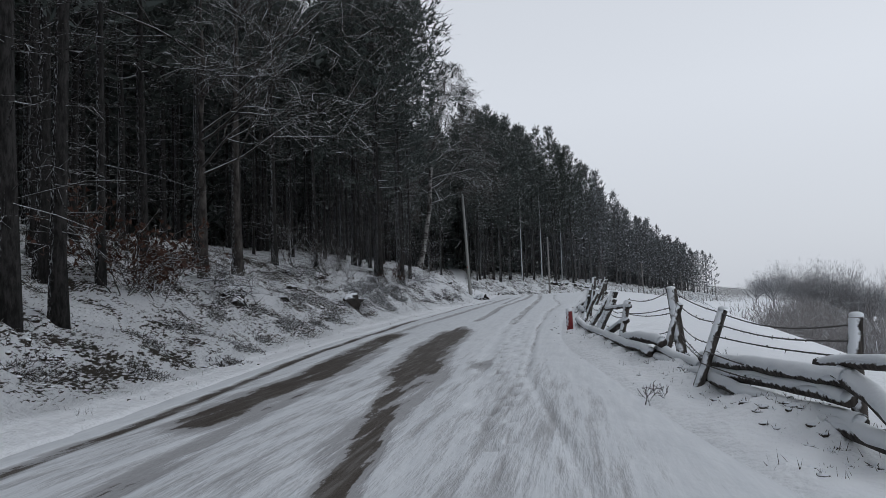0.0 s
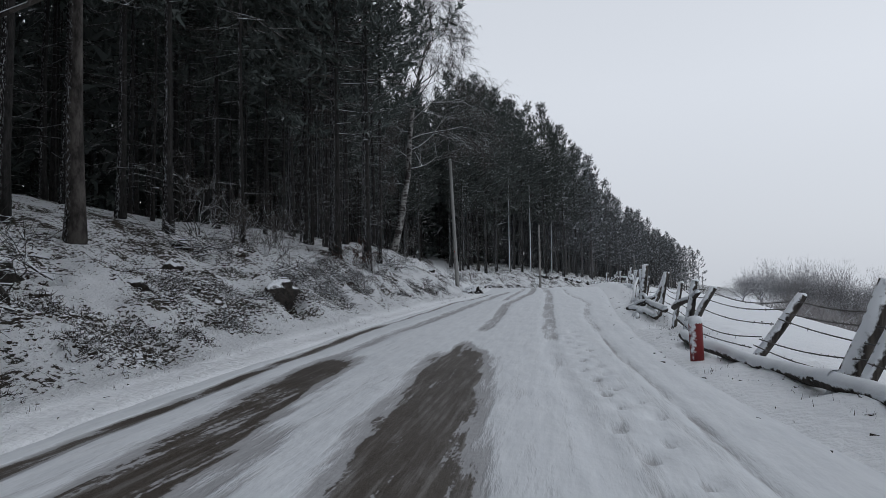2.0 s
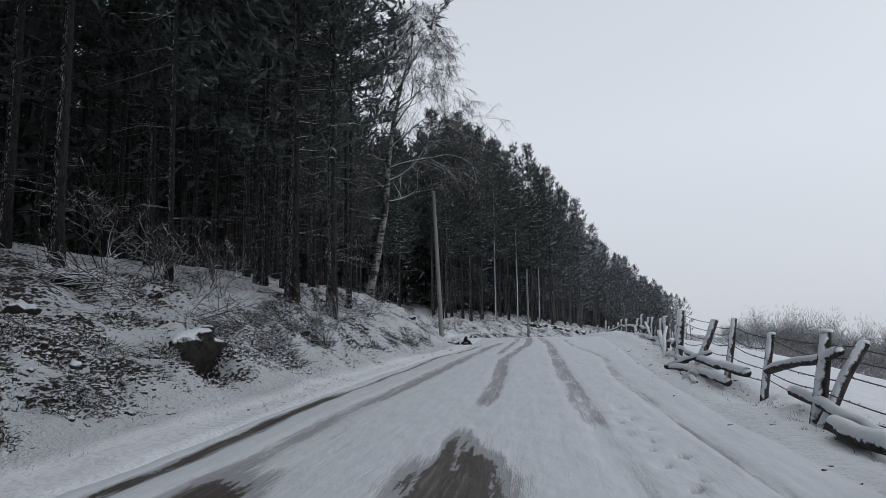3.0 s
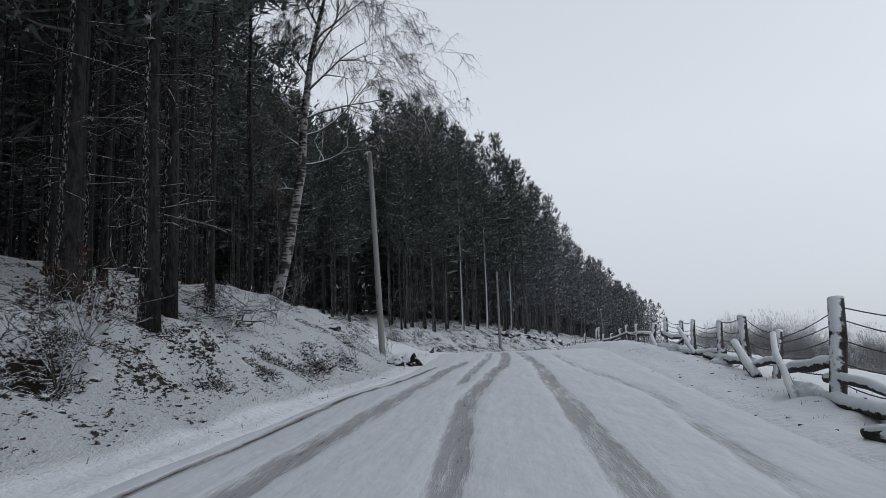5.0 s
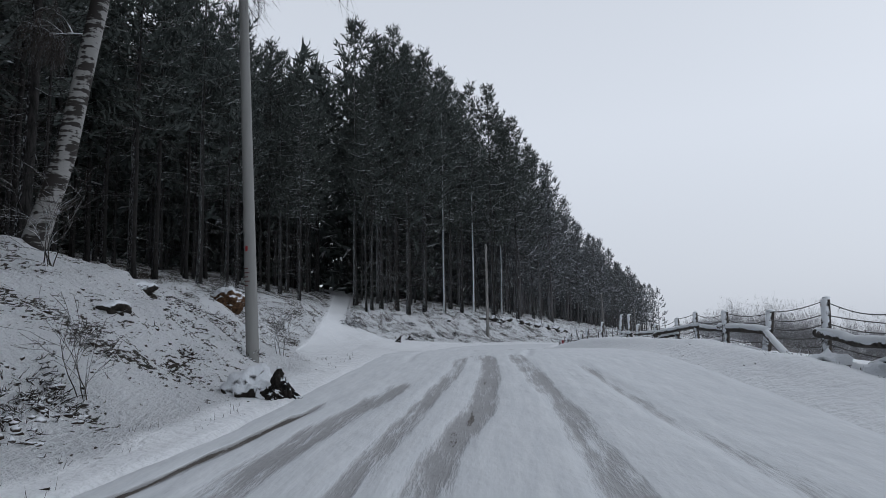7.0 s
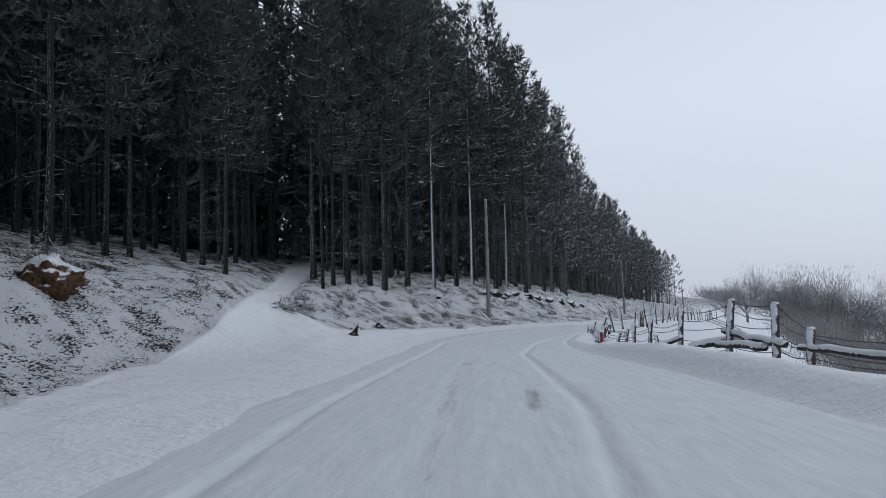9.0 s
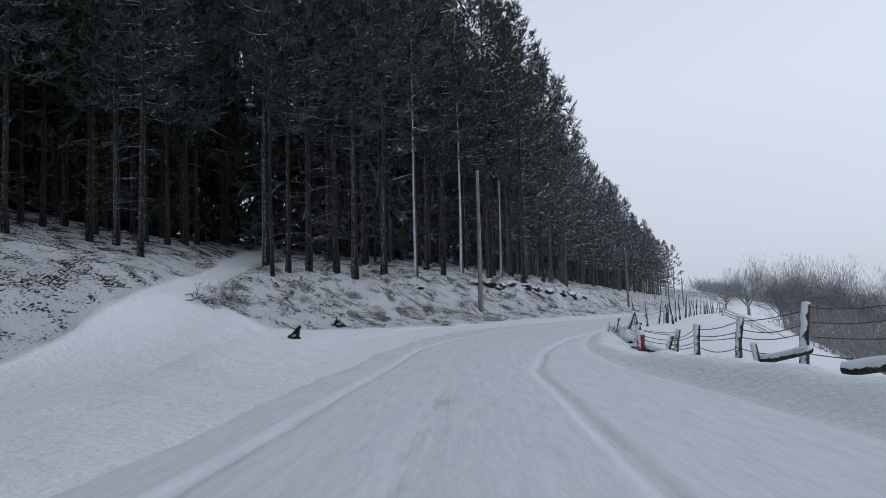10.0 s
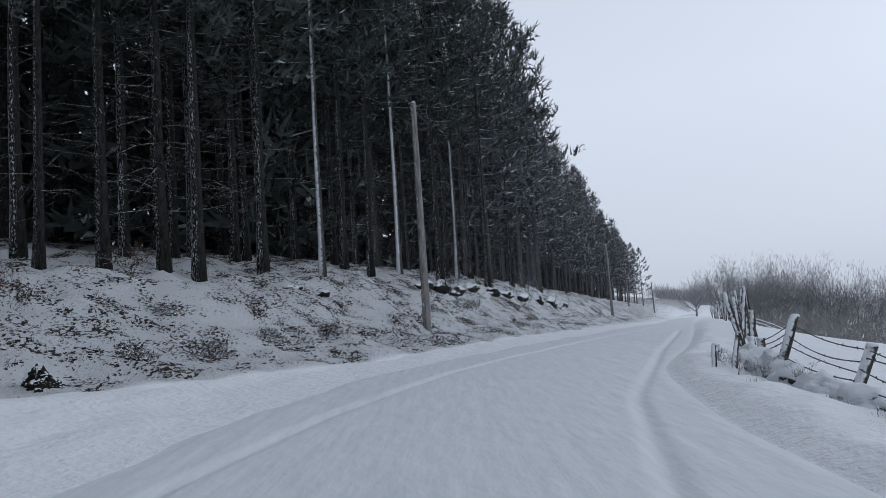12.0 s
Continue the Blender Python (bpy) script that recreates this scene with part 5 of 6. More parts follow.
def utility_pole(name, base, top, r0, r1, mat, label, marked=False, crossarm=False):
    ob = empty(name, pose(*base), label, "utility pole", "poles along the road")
    s = Shape()
    v = np.array(top) - np.array(base)
    ts = np.linspace(-0.06, 1, 14)
    s.tube(ts[:, None] * v, r0 + (r1 - r0) * np.clip(ts, 0, 1), 20)
    part("shaft", s.mesh("shaft", mat), ob)
    c = Shape()
    c.tube([v, v + [0, 0, 0.03], v + [0, 0, 0.06]], [r1 * 1.0, r1 * 0.8, r1 * 0.2], 14)
    part("snow_cap", c.mesh("snow_cap", M_SNOW), ob)
    if crossarm:
        arm = Shape()
        arm.tube([v + [-0.75, 0, -0.25], v + [0, 0, -0.24], v + [0.75, 0, -0.25]], 0.07, 8)
        part("crossarm", arm.mesh("crossarm", mat), ob)
    if marked:
        # stamped lines that cannot be read, and a red spot
        for i in range(5):
            h = 1.28 + 0.075 * i
            t = h / v[2]
            b = Shape()
            r = r0 + (r1 - r0) * t + 0.003
            span = np.radians(np.linspace(-150, -150 + (70 if i % 2 else 55), 8))
            pts = [(v[0] * t + r * math.cos(a), v[1] * t + r * math.sin(a), h + dz) for dz in (0, 0.018) for a in span]
            b.add(pts, [(j, j + 1, 9 + j, 8 + j) for j in range(7)])
            part("stamped_line", b.mesh("stamped_line", M_MARK), ob)
        t = 1.9 / v[2]
        b = Shape()
        r = r0 + (r1 - r0) * t + 0.003
        span = np.radians(np.linspace(-120, -92, 6))
        pts = [(v[0] * t + r * math.cos(a), v[1] * t + r * math.sin(a), 1.9 + dz) for dz in (0, 0.09) for a in span]
        b.add(pts, [(j, j + 1, 7 + j, 6 + j) for j in range(5)])
        part("red_spot", b.mesh("red_spot", M_REDMARK), ob)


utility_pole("utility_pole", (-7.2, 46.1, 1.5), (-7.5, 46.1, 8.56), 0.112, 0.08, M_CONCRETE, "round grey concrete pole with a red mark beside the side track", True)
utility_pole("utility_pole", (-3.43, 90.3, 1.1), (-3.42, 89.9, 8.75), 0.14, 0.09, M_GREYWOOD, "tall grey pole on the snowy bank before the wood")
utility_pole("utility_pole", (12.3, 128.5, -1.0), (11.9, 127.4, 6.3), 0.14, 0.09, M_GREYWOOD, "grey pole at the roadside by the far edge of the wood")
utility_pole("utility_pole", (24.9, 168.5, -2.4), (24.7, 168.5, 5.3), 0.14, 0.09, M_GREYWOOD, "distant grey pole by the far edge of the wood")
utility_pole("utility_pole", (38.5, 200.0, -3.6), (38.3, 200.0, 3.6), 0.14, 0.09, M_GREYWOOD, "distant grey pole by the far edge of the wood")
utility_pole("utility_pole", (50.2, 145.2, float(ground(50.2, 145.2))), (50.1, 145.2, float(ground(50.2, 145.2)) + 7.0), 0.13, 0.1, M_GREYWOOD, "grey wooden pole with a crossarm below the field", crossarm=True)


def marker_post(x, y, top, lean):
    z = float(ground(x, y)) - 0.15
    ob = empty("marker_post", pose(x, y, z, lean * 0.5, lean, 12), "short red-painted roadside marker post with a snow cap", "marker post", "red marker posts")
    h, r = top - z, 0.092
    s = Shape()
    s.tube([(0, 0, 0), (0, 0, h * 0.5), (0, 0, h - 0.05), (0, 0, h - 0.015), (0, 0, h)], [r, r, r, r * 0.93, r * 0.8], 18)
    part("shaft", s.mesh("shaft", M_RED), ob)
    c = Shape()
    c.tube([(0, 0, h - 0.06), (0, 0, h - 0.02), (0, 0, h + 0.015), (0, 0, h + 0.04), (0, 0, h + 0.05)], [r * 1.0, r * 1.03, r * 1.03, r * 0.72, r * 0.2], 16)
    part("snow_cap", c.mesh("snow_cap", M_SNOW), ob)


marker_post(-0.12, 19.25, 0.98, -1)
marker_post(0.62, 70.5, 1.29, 1)


def boulder(name, x, y, size, mat, label, category, seed, up=0.0):
    bm = bmesh.new()
    bmesh.ops.create_icosphere(bm, subdivisions=4 if name == "earth_overhang" else 3, radius=1.0)
    for v in bm.verts:
        p = v.co.copy()
        k = 1 + 0.45 * noise.noise(p * 1.4 + Vector((seed, 0, 0))) + 0.3 * noise.noise(p * 3.4 + Vector((0, seed, 0))) + 0.22 * noise.noise(p * 7.5 + Vector((0, 0, seed)))
        v.co = Vector((p.x * size[0], p.y * size[1], p.z * size[2])) * k
    me = bpy.data.meshes.new(name)
    bm.to_mesh(me)
    bm.free()
    me.materials.append(mat)
    me.polygons.foreach_set("use_smooth", [True] * len(me.polygons))
    ob = new(name, me)
    slant = math.degrees(math.atan2(float(plan(y + 1)[3] - plan(y - 1)[3]), 2.0))
    ob.matrix_world = pose(x, y, float(ground(x, y)) + up, 0, 0, -slant)
    return tagged(ob, label, category)


def broken_stump(x, y, r, h, lean, seed, label, mound=None):
    """A splintered black stump, with the snow heaped against it."""
    rng = np.random.RandomState(seed)
    ob = empty("rotten_stump", pose(x, y, float(ground(x, y)) - 0.06), label, "stump")
    for i, (px, py, wide, tall) in enumerate(((0, 0, 0.8, 1.0), (0.7, -0.2, 0.65, 0.62), (-0.7, 0.1, 0.7, 0.5), (0.2, -0.7, 0.8, 0.4), (1.2, 0.2, 0.6, 0.3))):
        bm = bmesh.new()
        bmesh.ops.create_icosphere(bm, subdivisions=4, radius=1.0)
        for v in bm.verts:
            p = v.co.copy()
            q = Vector((p.x, p.y, p.z * 0.45))
            k = 1 + 0.5 * noise.noise(q * 2.2 + Vector((seed + i, 0, 0))) + 0.55 * noise.noise(q * 5.0 + Vector((0, seed + i, 0))) + 0.3 * noise.noise(q * 11.0)
            z = p.z * h * tall * (1 + 0.25 * noise.noise(p * 3.0 + Vector((0, 0, seed))))
            v.co = Vector((px * r + p.x * r * wide * k + lean[0] * z, py * r + p.y * r * wide * k + lean[1] * z, z))
        me = bpy.data.meshes.new("splinter")
        bm.to_mesh(me)
        bm.free()
        me.materials.append(M_ROTTEN)
        me.polygons.foreach_set("use_smooth", [True] * len(me.polygons))
        part("splinter", me, ob)
    if mound:
        mx, my, mr, mh = mound
        bm = bmesh.new()
        bmesh.ops.create_icosphere(bm, subdivisions=4, radius=1.0)
        for v in bm.verts:
            p = v.co.copy()
            k = 1 + 0.45 * noise.noise(p * 1.6 + Vector((seed, 0, 0))) + 0.4 * noise.noise(p * 3.3 + Vector((0, seed, 0))) + 0.14 * noise.noise(p * 8.0)
            v.co = Vector((mx + p.x * mr * k, my + p.y * mr * 0.8 * k, p.z * mh * k))
        me = bpy.data.meshes.new("snow_mound")
        bm.to_mesh(me)
        bm.free()
        me.materials.append(M_HEAP)
        me.polygons.foreach_set("use_smooth", [True] * len(me.polygons))
        part("snow_mound", me, ob)


broken_stump(-5.74, 42.95, 0.17, 0.42, (0.1, 0.0), 3, "dark rotten stump heaped with snow at the road edge", (-0.42, 0.18, 0.4, 0.4))
broken_stump(-8.35, 71.75, 0.12, 0.42, (0.6, 0.0), 5, "black splintered stump leaning out of smooth snow")
broken_stump(-8.23, 76.95, 0.15, 0.3, (-0.1, 0.0), 8, "small black stump capped with snow below the bank", (-0.1, 0.1, 0.2, 0.2))
boulder("earth_overhang", -14.95, 64.0, (0.75, 0.75, 0.62), M_OCHRE, "ochre earth face below roots beside the side track", "earth bank", 4, 0.02)


# dark earth laid bare under the turf along the brow of the bank
for i, (x, y, w, h) in enumerate(((-7.37, 88.0, 0.6, 0.16), (-6.6, 88.9, 0.3, 0.14), (-3.7, 95.8, 0.8, 0.26), (-2.9, 97.1, 0.7, 0.3), (-2.35, 98.2, 0.8, 0.26), (-1.5, 100.8, 0.7, 0.22), (-0.3, 102.8, 0.7, 0.26), (0.5, 104.4, 0.9, 0.2), (1.7, 106.6, 0.9, 0.26), (2.9, 109.2, 0.8, 0.24), (4.1, 111.7, 1.2, 0.34), (5.2, 113.8, 1.2, 0.3), (-9.6, 17.5, 0.85, 0.42), (-9.2, 17.0, 0.5, 0.3), (-8.75, 25.3, 1.0, 0.42), (-9.1, 26.3, 0.4, 0.25), (-8.2, 43.4, 0.4, 0.16), (-9.2, 46.0, 0.4, 0.16), (-11.86, 26.1, 0.4, 0.2), (-9.6, 20.8, 0.35, 0.2), (-10.4, 23.2, 0.35, 0.2), (-9.2, 22.6, 0.3, 0.16))):
    boulder("earth_ledge", x, y, (0.22 if y < 90 else 0.34, w * (0.8 if y < 90 else 1.15), h * (0.85 if y < 90 else 1.35)), M_ROCK if i % 3 and y > 30 else M_ROTTEN, "ledge of dark bare earth under overhanging snowy turf", "earth bank", 20 + 3 * i, -0.06 if y < 30 else -0.03)


# snow-choked brushwood heaped along the foot of the fence
for i, (x, y, a, b, c) in enumerate(((1.2, 72.6, 0.22, 0.3, 0.16), (1.3, 74.0, 0.26, 0.34, 0.2), (1.22, 74.8, 0.24, 0.3, 0.17), (1.35, 75.6, 0.26, 0.3, 0.2), (1.4, 76.4, 0.22, 0.3, 0.2), (1.72, 77.6, 0.3, 0.36, 0.28), (1.95, 78.6, 0.34, 0.4, 0.32), (2.25, 79.4, 0.26, 0.32, 0.36), (1.55, 77.0, 0.26, 0.3, 0.24), (1.75, 43.0, 0.24, 0.5, 0.2), (1.7, 44.4, 0.22, 0.4, 0.16), (1.5, 38.2, 0.22, 0.4, 0.16), (0.35, 27.6, 0.3, 0.4, 0.2), (0.75, 32.6, 0.2, 0.3, 0.18))):
    boulder("snowy_mound", x, y, (a, b, c), M_CLOD, "mound of snow over broken brushwood at the fence foot", "snow mound", 50 + 3 * i, 0.03)


# ---- undergrowth ----
def shrub(seed, height, stems, leaves, spread=0.6):
    rng = np.random.RandomState(seed)
    wood, fine = Shape(), Shape()
    for i in range(stems):
        a = rng.uniform(0, 6.28)
        w, f = grow(seed * 30 + i, rng.normal(0, 0.08, 3) * [1, 1, 0], (math.cos(a) * spread, math.sin(a) * spread, 1.0), height * rng.uniform(0.4, 0.7), 0.016, 2, 0.6, 0.1, 0.0, 4, 3, 4, 0.08)
        merge(wood, w)
        merge(fine, f)
    meshes = [wood.mesh("stemwork", M_BEECH_BARK), fine.mesh("twigwork", M_DARKTWIG)]
    if leaves:
        lf = Shape()
        pts = np.concatenate(fine.v)
        p = pts[rng.randint(len(pts), size=leaves)] + rng.normal(0, 0.05, (leaves, 3))
        lf.blades(p, rng.normal(0, 1, (leaves, 3)) + [0, 0, -0.4], 0.11, 0.08, rng)
        meshes.append(lf.mesh("foliage", M_LEAF, smooth=False))
    return meshes


def place_shrub(meshes, x, y, turn, size, label):
    ob = empty("shrub", at(x, y, turn, 0.05, size), label, "shrub", "shrubs on the bank")
    for n, me in zip(("stemwork", "twigwork", "foliage"), meshes):
        part(n, me, ob, kind="stuff")


LEAFY = [shrub(1, 1.9, 7, 420), shrub(2, 1.3, 6, 280)]
BARE = [shrub(3, 2.4, 5, 0, 0.35), shrub(4, 1.4, 4, 0, 0.5)]
for x, y, a, s in ((-9.0, 11.9, 0, 1.1), (-8.8, 12.9, 90, 0.9), (-9.7, 13.2, 30, 0.8), (-8.8, 32.2, 40, 0.6), (-10.13, 79.3, 20, 0.4), (-10.2, 15.5, 150, 0.6), (-10.5, 84.5, 60, 0.4)):
    place_shrub(LEAFY[int(a) % 2], x, y, a, s, "young beech shrub with dry rust-brown leaves on the bank")
for x, y, a, s in ((-10.6, 30.2, 0, 0.8), (-11.4, 31.0, 70, 0.9), (-11.9, 29.2, 10, 1.0), (-12.4, 30.0, 90, 1.1), (-11.2, 28.8, 20, 0.8), (-12.8, 28.6, 40, 1.0), (-10.9, 29.4, 110, 0.7), (-9.8, 77.9, 10, 0.4), (-11.7, 74.3, 10, 0.35), (-7.0, 40.9, 40, 0.4), (-7.3, 47.9, 80, 0.5), (-9.6, 44.0, 120, 0.6), (-9.2, 36.4, 10, 0.5), (-11.3, 87.2, 30, 0.5), (-2.6, 97.0, 50, 0.8), (-1.6, 96.0, 90, 0.7), (2.4, 108.0, 0, 0.8), (-8.0, 30.5, 200, 0.6), (-15.2, 64.5, 40, 0.5), (-8.6, 39.6, 20, 0.35), (-8.9, 39.9, 100, 0.35)):
    place_shrub(BARE[int(a) // 10 % 2], x, y, a, s, "leafless snow-dusted sapling on the bank")


for x, y, a, s in ((1.25, 77.6, 0, 0.25), (1.45, 78.3, 130, 0.25), (1.25, 75.9, 60, 0.3), (1.3, 74.2, 20, 0.35), (1.15, 72.6, 200, 0.3), (1.2, 76.8, 80, 0.25), (1.6, 79.0, 220, 0.25), (1.8, 79.6, 20, 0.25), (1.9, 9.0, 10, 0.3), (1.6, 12.2, 70, 0.3), (1.45, 36.8, 40, 0.35), (1.9, 45.5, 110, 0.35)):
    place_shrub(BARE[1], x, y, a, s, "snow-clogged thorny shrub tangled in the fence")


def clump(out, rng, x, y, r, flat_=0.5, hair=10):
    """One tussock: a few small snow-topped lumps with sprigs standing out between them."""
    m = 1 if r < 0.07 else (3 if r < 0.13 else 6)
    px, py = x + rng.normal(0, 0.55, m) * r * (m > 1), y + rng.normal(0, 0.8, m) * r * (m > 1)
    z = ground(px, py) + relief(px, py)[0]
    v, f = LUMP
    for i in range(m):
        q = r if m == 1 else r * rng.uniform(0.22, 0.45)
        k = rng.uniform(0.5, 1.4, (len(v), 1))
        a = rng.uniform(0, 6.28)
        R = np.array([[math.cos(a), -math.sin(a), 0], [math.sin(a), math.cos(a), 0], [0, 0, 1]])
        q = 0.72 * q
        out.add((v * k * [q * rng.uniform(0.9, 1.5), q, q * flat_]) @ R.T + [px[i], py[i], z[i] + 0.01], f)
    w = rng.normal(0, 1, (hair, 3)) * [1, 1.2, 0.45] + [0, 0, 0.4]
    w /= np.linalg.norm(w, axis=1)[:, None]
    b = np.array([x, y, float(z.mean()) + 0.01]) + w * [r, r * 1.2, r * flat_ * 0.6] * rng.uniform(0.1, 1.1, (hair, 1))
    out.blades(b, w + rng.normal(0, 0.55, (hair, 3)), r * rng.uniform(0.25, 0.6, hair) + 0.02, 0.008 + 0.025 * r, rng)


def unit_lump(level):
    bm = bmesh.new()
    bmesh.ops.create_icosphere(bm, subdivisions=level, radius=1.0)
    v = np.array([p.co for p in bm.verts])
    f = [tuple(q.index for q in p.verts) for p in bm.faces]
    bm.free()
    return v, f


LUMP = unit_lump(1)


def heath():
    """Tussocks of heather and dry grass that poke through the snow."""
    rng = np.random.RandomState(12)
    out = Shape()
    made = 0
    while made < 6300:
        n = 4000
        y = np.where(rng.rand(n) < 0.2, rng.uniform(3, 27, n), rng.uniform(1, 126, n))
        rz, xl, xr, xb, xf = plan(y)
        x = np.where(y < 52, xb - rng.gamma(1.7, 2.0, n) - 0.15, xl - 0.8 - np.where(rng.rand(n) < 0.5, rng.gamma(1.7, 2.1, n), rng.uniform(0, 11, n)))
        z, lit, soil = relief(x, y)
        group = lattice(x, y, 1.9, 31) * 0.6 + lattice(x, y, 0.7, 32) * 0.4
        keep = (x > -20) & (rng.rand(n) < (1.5 * lit * lit + soil) * ramp(group, 0.42, 0.72))
        for px, py in zip(x[keep], y[keep]):
            if made >= 6300:
                break
            made += 1
            t = rng.rand()
            r = rng.uniform(0.035, 0.08) if t < 0.68 else (rng.uniform(0.08, 0.15) if t < 0.95 else rng.uniform(0.16, 0.26))
            clump(out, rng, px, py, r, rng.uniform(0.45, 0.85), 8 if r < 0.08 else (18 if r < 0.15 else 44))
    for _ in range(420):
        y = 3 + rng.gamma(1.3, 9.0)
        clump(out, rng, float(np.interp(y, [3, 5.5, 9, 12, 16, 22, 34, 45], [2.25, 2.05, 1.65, 1.3, 0.75, 0.35, 0.8, 1.8])) + rng.normal(-0.08, 0.22), min(y, 46), rng.uniform(0.025, 0.07), rng.uniform(0.5, 0.9), 9)
    for _ in range(500):
        y = rng.uniform(3, 80)
        rz, xl, xr, xb, xf = [float(v) for v in plan(y)]
        x = (xf + rng.normal(-0.15, 0.25)) if rng.rand() < 0.7 or y > 50 else xl - rng.uniform(0.1, 0.8)
        z = float(np.ravel(relief(np.array([x]), np.array([y]))[0])[0])
        n = 6
        b = np.column_stack([x + rng.normal(0, 0.06, n), y + rng.normal(0, 0.06, n), np.full(n, float(ground(x, y)) + z)])
        out.blades(b, rng.normal(0, 0.35, (n, 3)) + [0, 0, 1], rng.uniform(0.04, 0.12, n), 0.006, rng)
    tagged(new("heath", out.mesh("heath", M_HEATH)), "dry heather and grass poking through the snow", "undergrowth", kind="stuff")


heath()


def heather_bush(x, y, length, tall, seed, label):
    """A patch of thick heather, its arching sprigs bent under the snow."""
    rng = np.random.RandomState(seed)
    out, dark = Shape(), Shape()
    z0 = float(ground(x, y))
    n = int(70 + 130 * length)
    px, py = x + rng.normal(0, 0.2, n) * (0.5 + tall), y + rng.uniform(-0.5, 0.5, n) * length
    pz = ground(px, py) + relief(px, py)[0] - 0.03
    for i in range(n):
        a = rng.uniform(0, 6.28)
        ln = tall * rng.uniform(0.5, 1.15)
        w = np.array([math.cos(a), math.sin(a), rng.uniform(0.6, 1.6)])
        w /= np.linalg.norm(w)
        ts = np.linspace(0, 1, 4)[:, None]
        pts = np.array([px[i] - x, py[i] - y, pz[i] - z0]) + w * ln * ts - np.array([0, 0, 0.42]) * ln * ts ** 2 + rng.normal(0, 0.04 * ln, (4, 3)) * ts
        out.tube(pts, [0.008, 0.009, 0.008, 0.004], 3, cap=False)
        b = pts[1] + (pts[3] - pts[1]) * rng.uniform(0, 1, (9, 1))
        out.blades(b, w + rng.normal(0, 0.8, (9, 3)), rng.uniform(0.03, 0.09, 9), 0.011, rng)
    for i in range(int(6 + length * 6)):
        clump(dark, rng, x + rng.normal(0, 0.14), y + rng.uniform(-0.45, 0.45) * length, rng.uniform(0.08, 0.16) + 0.1 * tall, 0.9, 30)
    ob = empty("heather_bush", pose(x, y, z0), label, "shrub", "heather on the bank")
    part("sprigwork", out.mesh("sprigwork", M_SPRIG), ob, kind="stuff")
    me = dark.mesh("undergrowth", M_HEATH)
    me.transform(Matrix.Translation((-x, -y, -z0)))
    part("undergrowth", me, ob, kind="stuff")


low_label, ledge_label, big_label = "dark heather bush flecked with snow on the bank", "long dark drift of heather under a snowy ledge", "tall tangled heather bent under clinging snow"
for i, (x, y, ln) in enumerate(((-8.46, 19.0, 0.8), (-8.0, 19.9, 0.4), (-9.5, 21.7, 1.0), (-9.0, 23.0, 0.6), (-8.7, 24.2, 0.7), (-9.3, 16.6, 1.0), (-8.9, 17.6, 0.7), (-6.9, 7.4, 0.9), (-7.4, 10.4, 0.8), (-7.35, 33.0, 0.5), (-7.3, 34.8, 0.4), (-7.5, 36.0, 0.4), (-7.28, 39.9, 0.8), (-7.2, 37.1, 0.9), (-7.38, 38.6, 1.2), (-7.25, 40.6, 0.4), (-11.3, 27.6, 0.8), (-9.9, 25.4, 0.9), (-6.9, 83.6, 0.8), (-5.9, 85.4, 0.7), (-8.1, 79.4, 0.7), (-7.4, 81.2, 0.9), (-8.9, 82.6, 0.9), (-11.3, 73.7, 0.6), (-11.0, 75.0, 0.8), (-11.5, 76.4, 0.7), (-6.4, 9.0, 0.6), (-6.5, 11.6, 0.7), (-7.0, 13.2, 0.9), (-7.5, 15.0, 0.8), (-7.9, 17.2, 0.7), (-8.3, 14.4, 0.8), (-7.8, 12.2, 0.7), (-8.0, 21.2, 0.6))):
    heather_bush(x, y, ln, 0.22, 500 + i, ledge_label if ln > 1.15 else low_label)
for i, (x, y, ln, tall) in enumerate(((-9.2, 28.9, 1.1, 0.5), (-8.6, 28.6, 1.0, 0.45), (-8.45, 27.7, 0.8, 0.45), (-8.7, 30.0, 1.1, 0.45), (-8.6, 31.4, 1.0, 0.4), (-9.3, 30.3, 1.0, 0.45), (-9.3, 27.4, 1.0, 0.5), (-8.05, 28.2, 0.5, 0.3), (-8.2, 30.6, 0.7, 0.35))):
    heather_bush(x, y, ln, tall, 700 + i, big_label)


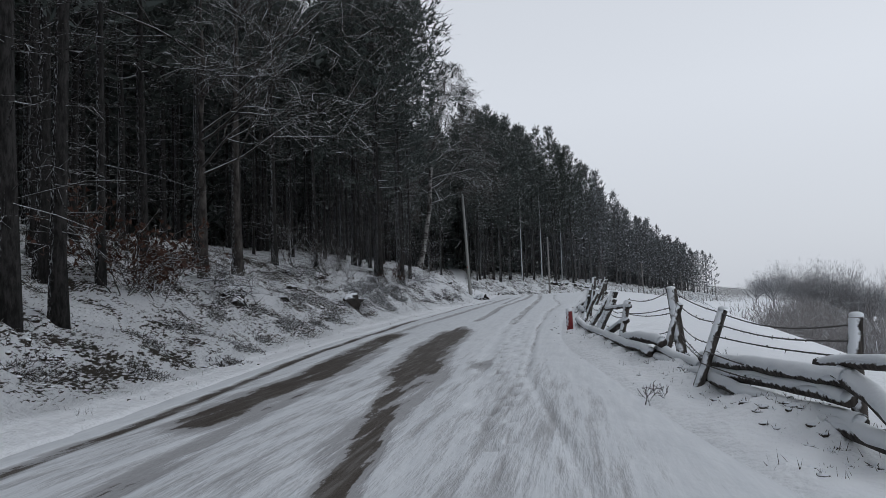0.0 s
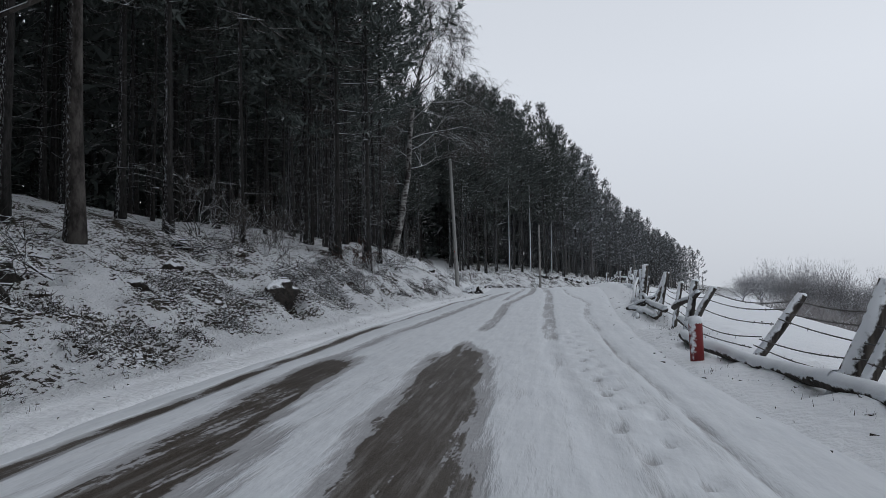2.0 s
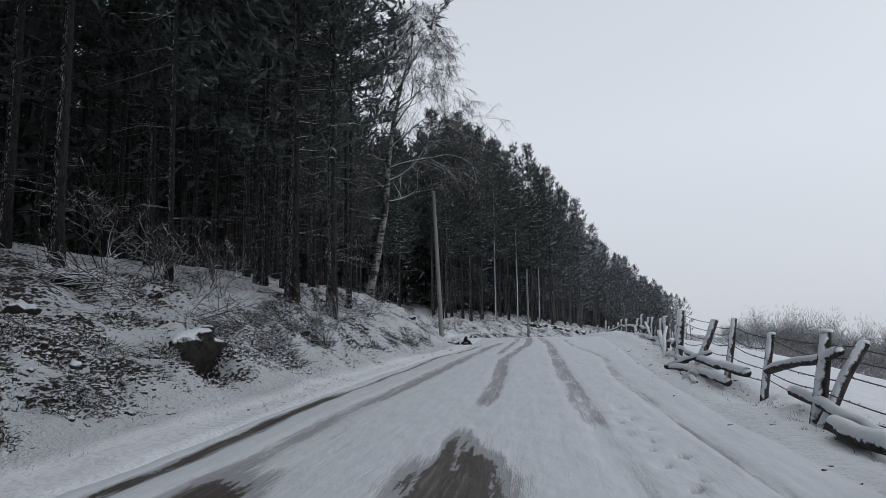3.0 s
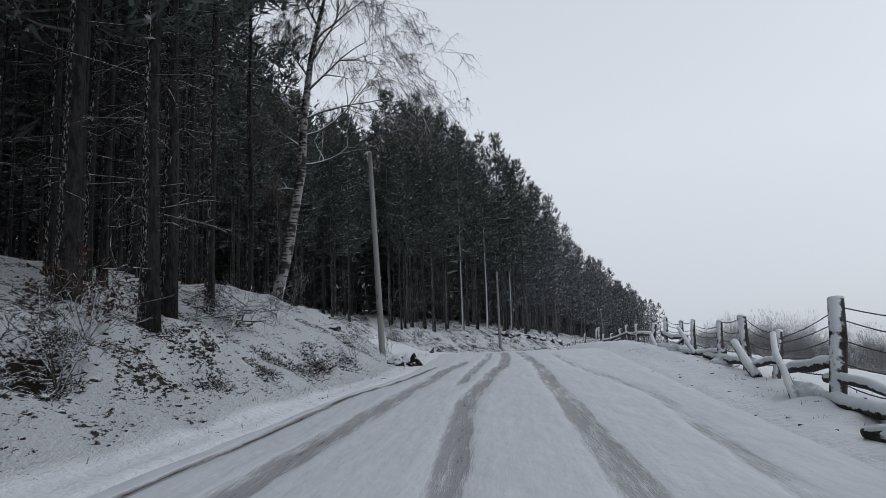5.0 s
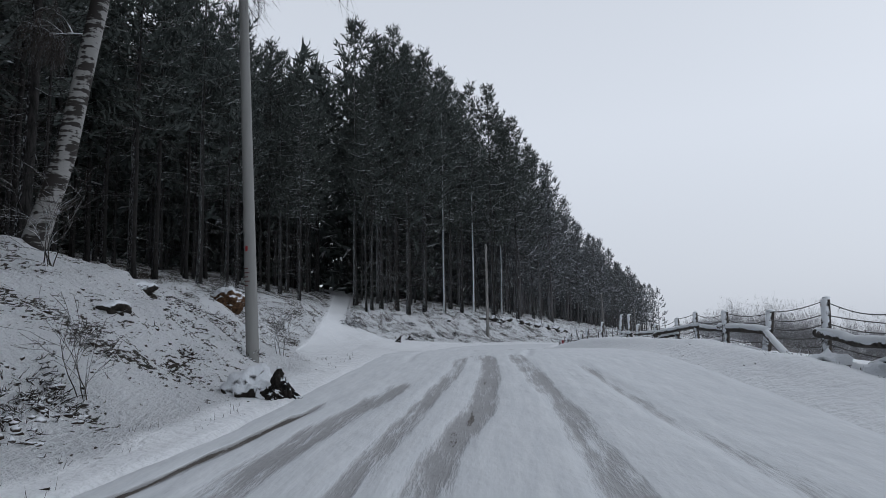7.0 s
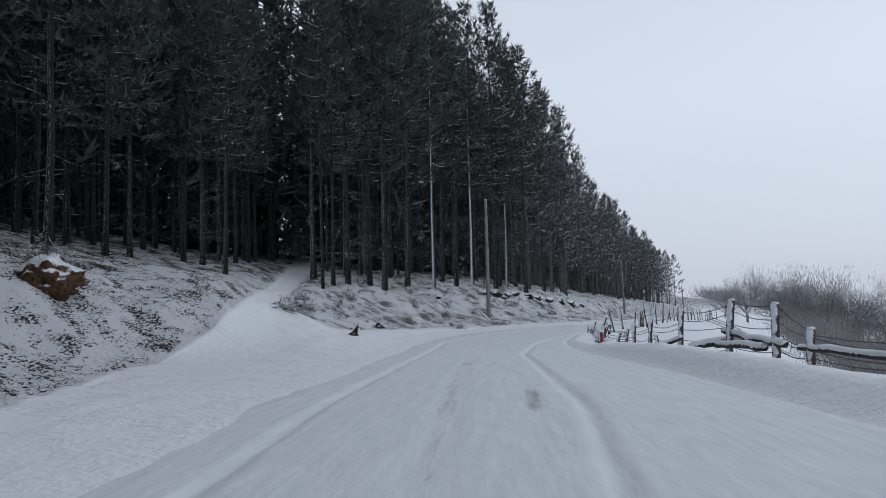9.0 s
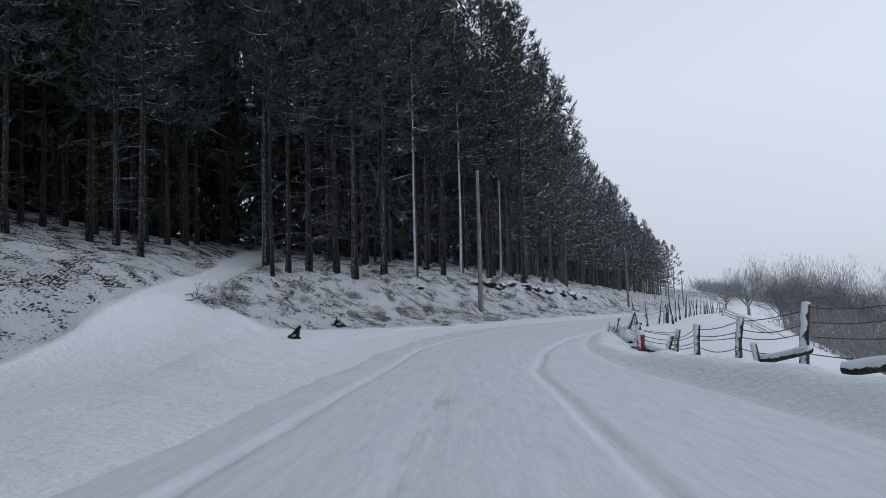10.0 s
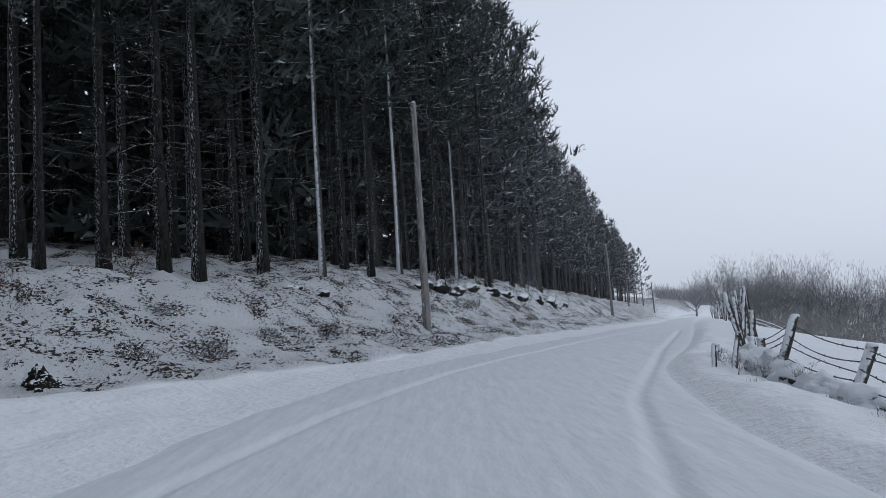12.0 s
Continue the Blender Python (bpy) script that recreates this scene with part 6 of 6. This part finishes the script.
def brush_pile(x, y, size, seed, label):
    """A heap of cut branches with snow lying along them."""
    rng = np.random.RandomState(seed)
    ob = empty("brush_pile", at(x, y, 0, 0.03), label, "brush pile")
    for i in range(16):
        a = rng.uniform(0, 6.28)
        c = rng.normal(0, 0.3, 3) * [size, size, 0]
        c[2] = float(ground(x + c[0], y + c[1])) - float(ground(x, y)) + rng.uniform(0.02, 0.35) * size
        w = np.array([math.cos(a), math.sin(a), rng.uniform(-0.1, 0.35)])
        wood, fine = grow(seed * 40 + i, c - w * 0.4 * size, w, size * rng.uniform(0.7, 1.2), 0.022, 1, 0.6, 0.0, 0.0, 4, 4, 4, 0.16)
        merge(wood, fine)
        part("branch", wood.mesh("branch", M_BEECH_BARK), ob)


brush_pile(-8.6, 36.9, 1.0, 1, "heap of snow-lined cut branches on the brow of the bank")
brush_pile(-9.4, 38.6, 0.8, 2, "heap of snow-lined cut branches on the brow of the bank")
brush_pile(-9.95, 18.0, 1.1, 8, "tangled heap of roots and dead branches at a pine's foot")
brush_pile(-9.3, 16.9, 0.7, 9, "tangled heap of roots and dead branches at a pine's foot")
brush_pile(-11.4, 25.8, 1.0, 3, "low heap of dead branches half buried in snow")
brush_pile(-9.1, 27.2, 0.9, 4, "low heap of dead branches half buried in snow")
brush_pile(-15.35, 64.75, 1.25, 5, "tangle of roots and branches over the ochre earth face")
brush_pile(-11.35, 73.3, 0.6, 7, "low heap of dead branches half buried in snow")
brush_pile(-11.2, 74.4, 0.7, 6, "low heap of dead branches half buried in snow")


WEED = shrub(6, 0.5, 2, 0, 0.35)
for x, y, a, s in ((0.72, 7.2, 0, 0.5), (0.95, 7.35, 80, 0.4)):
    place_shrub(WEED, x, y, a, s, "dry weed stalks standing in the verge snow")


def fallen_bits():
    """Leaf scraps and small twigs lying on the verges."""
    rng = np.random.RandomState(21)
    out = Shape()
    for _ in range(200):
        y = rng.uniform(3, 50)
        rz, xl, xr, xb, xf = [float(v) for v in plan(y)]
        x = rng.uniform(xr - 0.6, xf + 0.2) if rng.rand() < 0.6 else rng.uniform(xb, xl - 0.1)
        z = float(ground(x, y)) + float(np.ravel(relief(np.array([x]), np.array([y]))[0])[0]) + 0.035
        out.blades([(x, y, z)], [(rng.normal(), rng.normal(), 0.15)], rng.uniform(0.03, 0.09), rng.uniform(0.008, 0.025), rng)
    tagged(new("fallen_bits", out.mesh("fallen_bits", M_HEATH, smooth=False)), "scraps of dead leaf and twig on the snow", "leaf litter", kind="stuff")


fallen_bits()
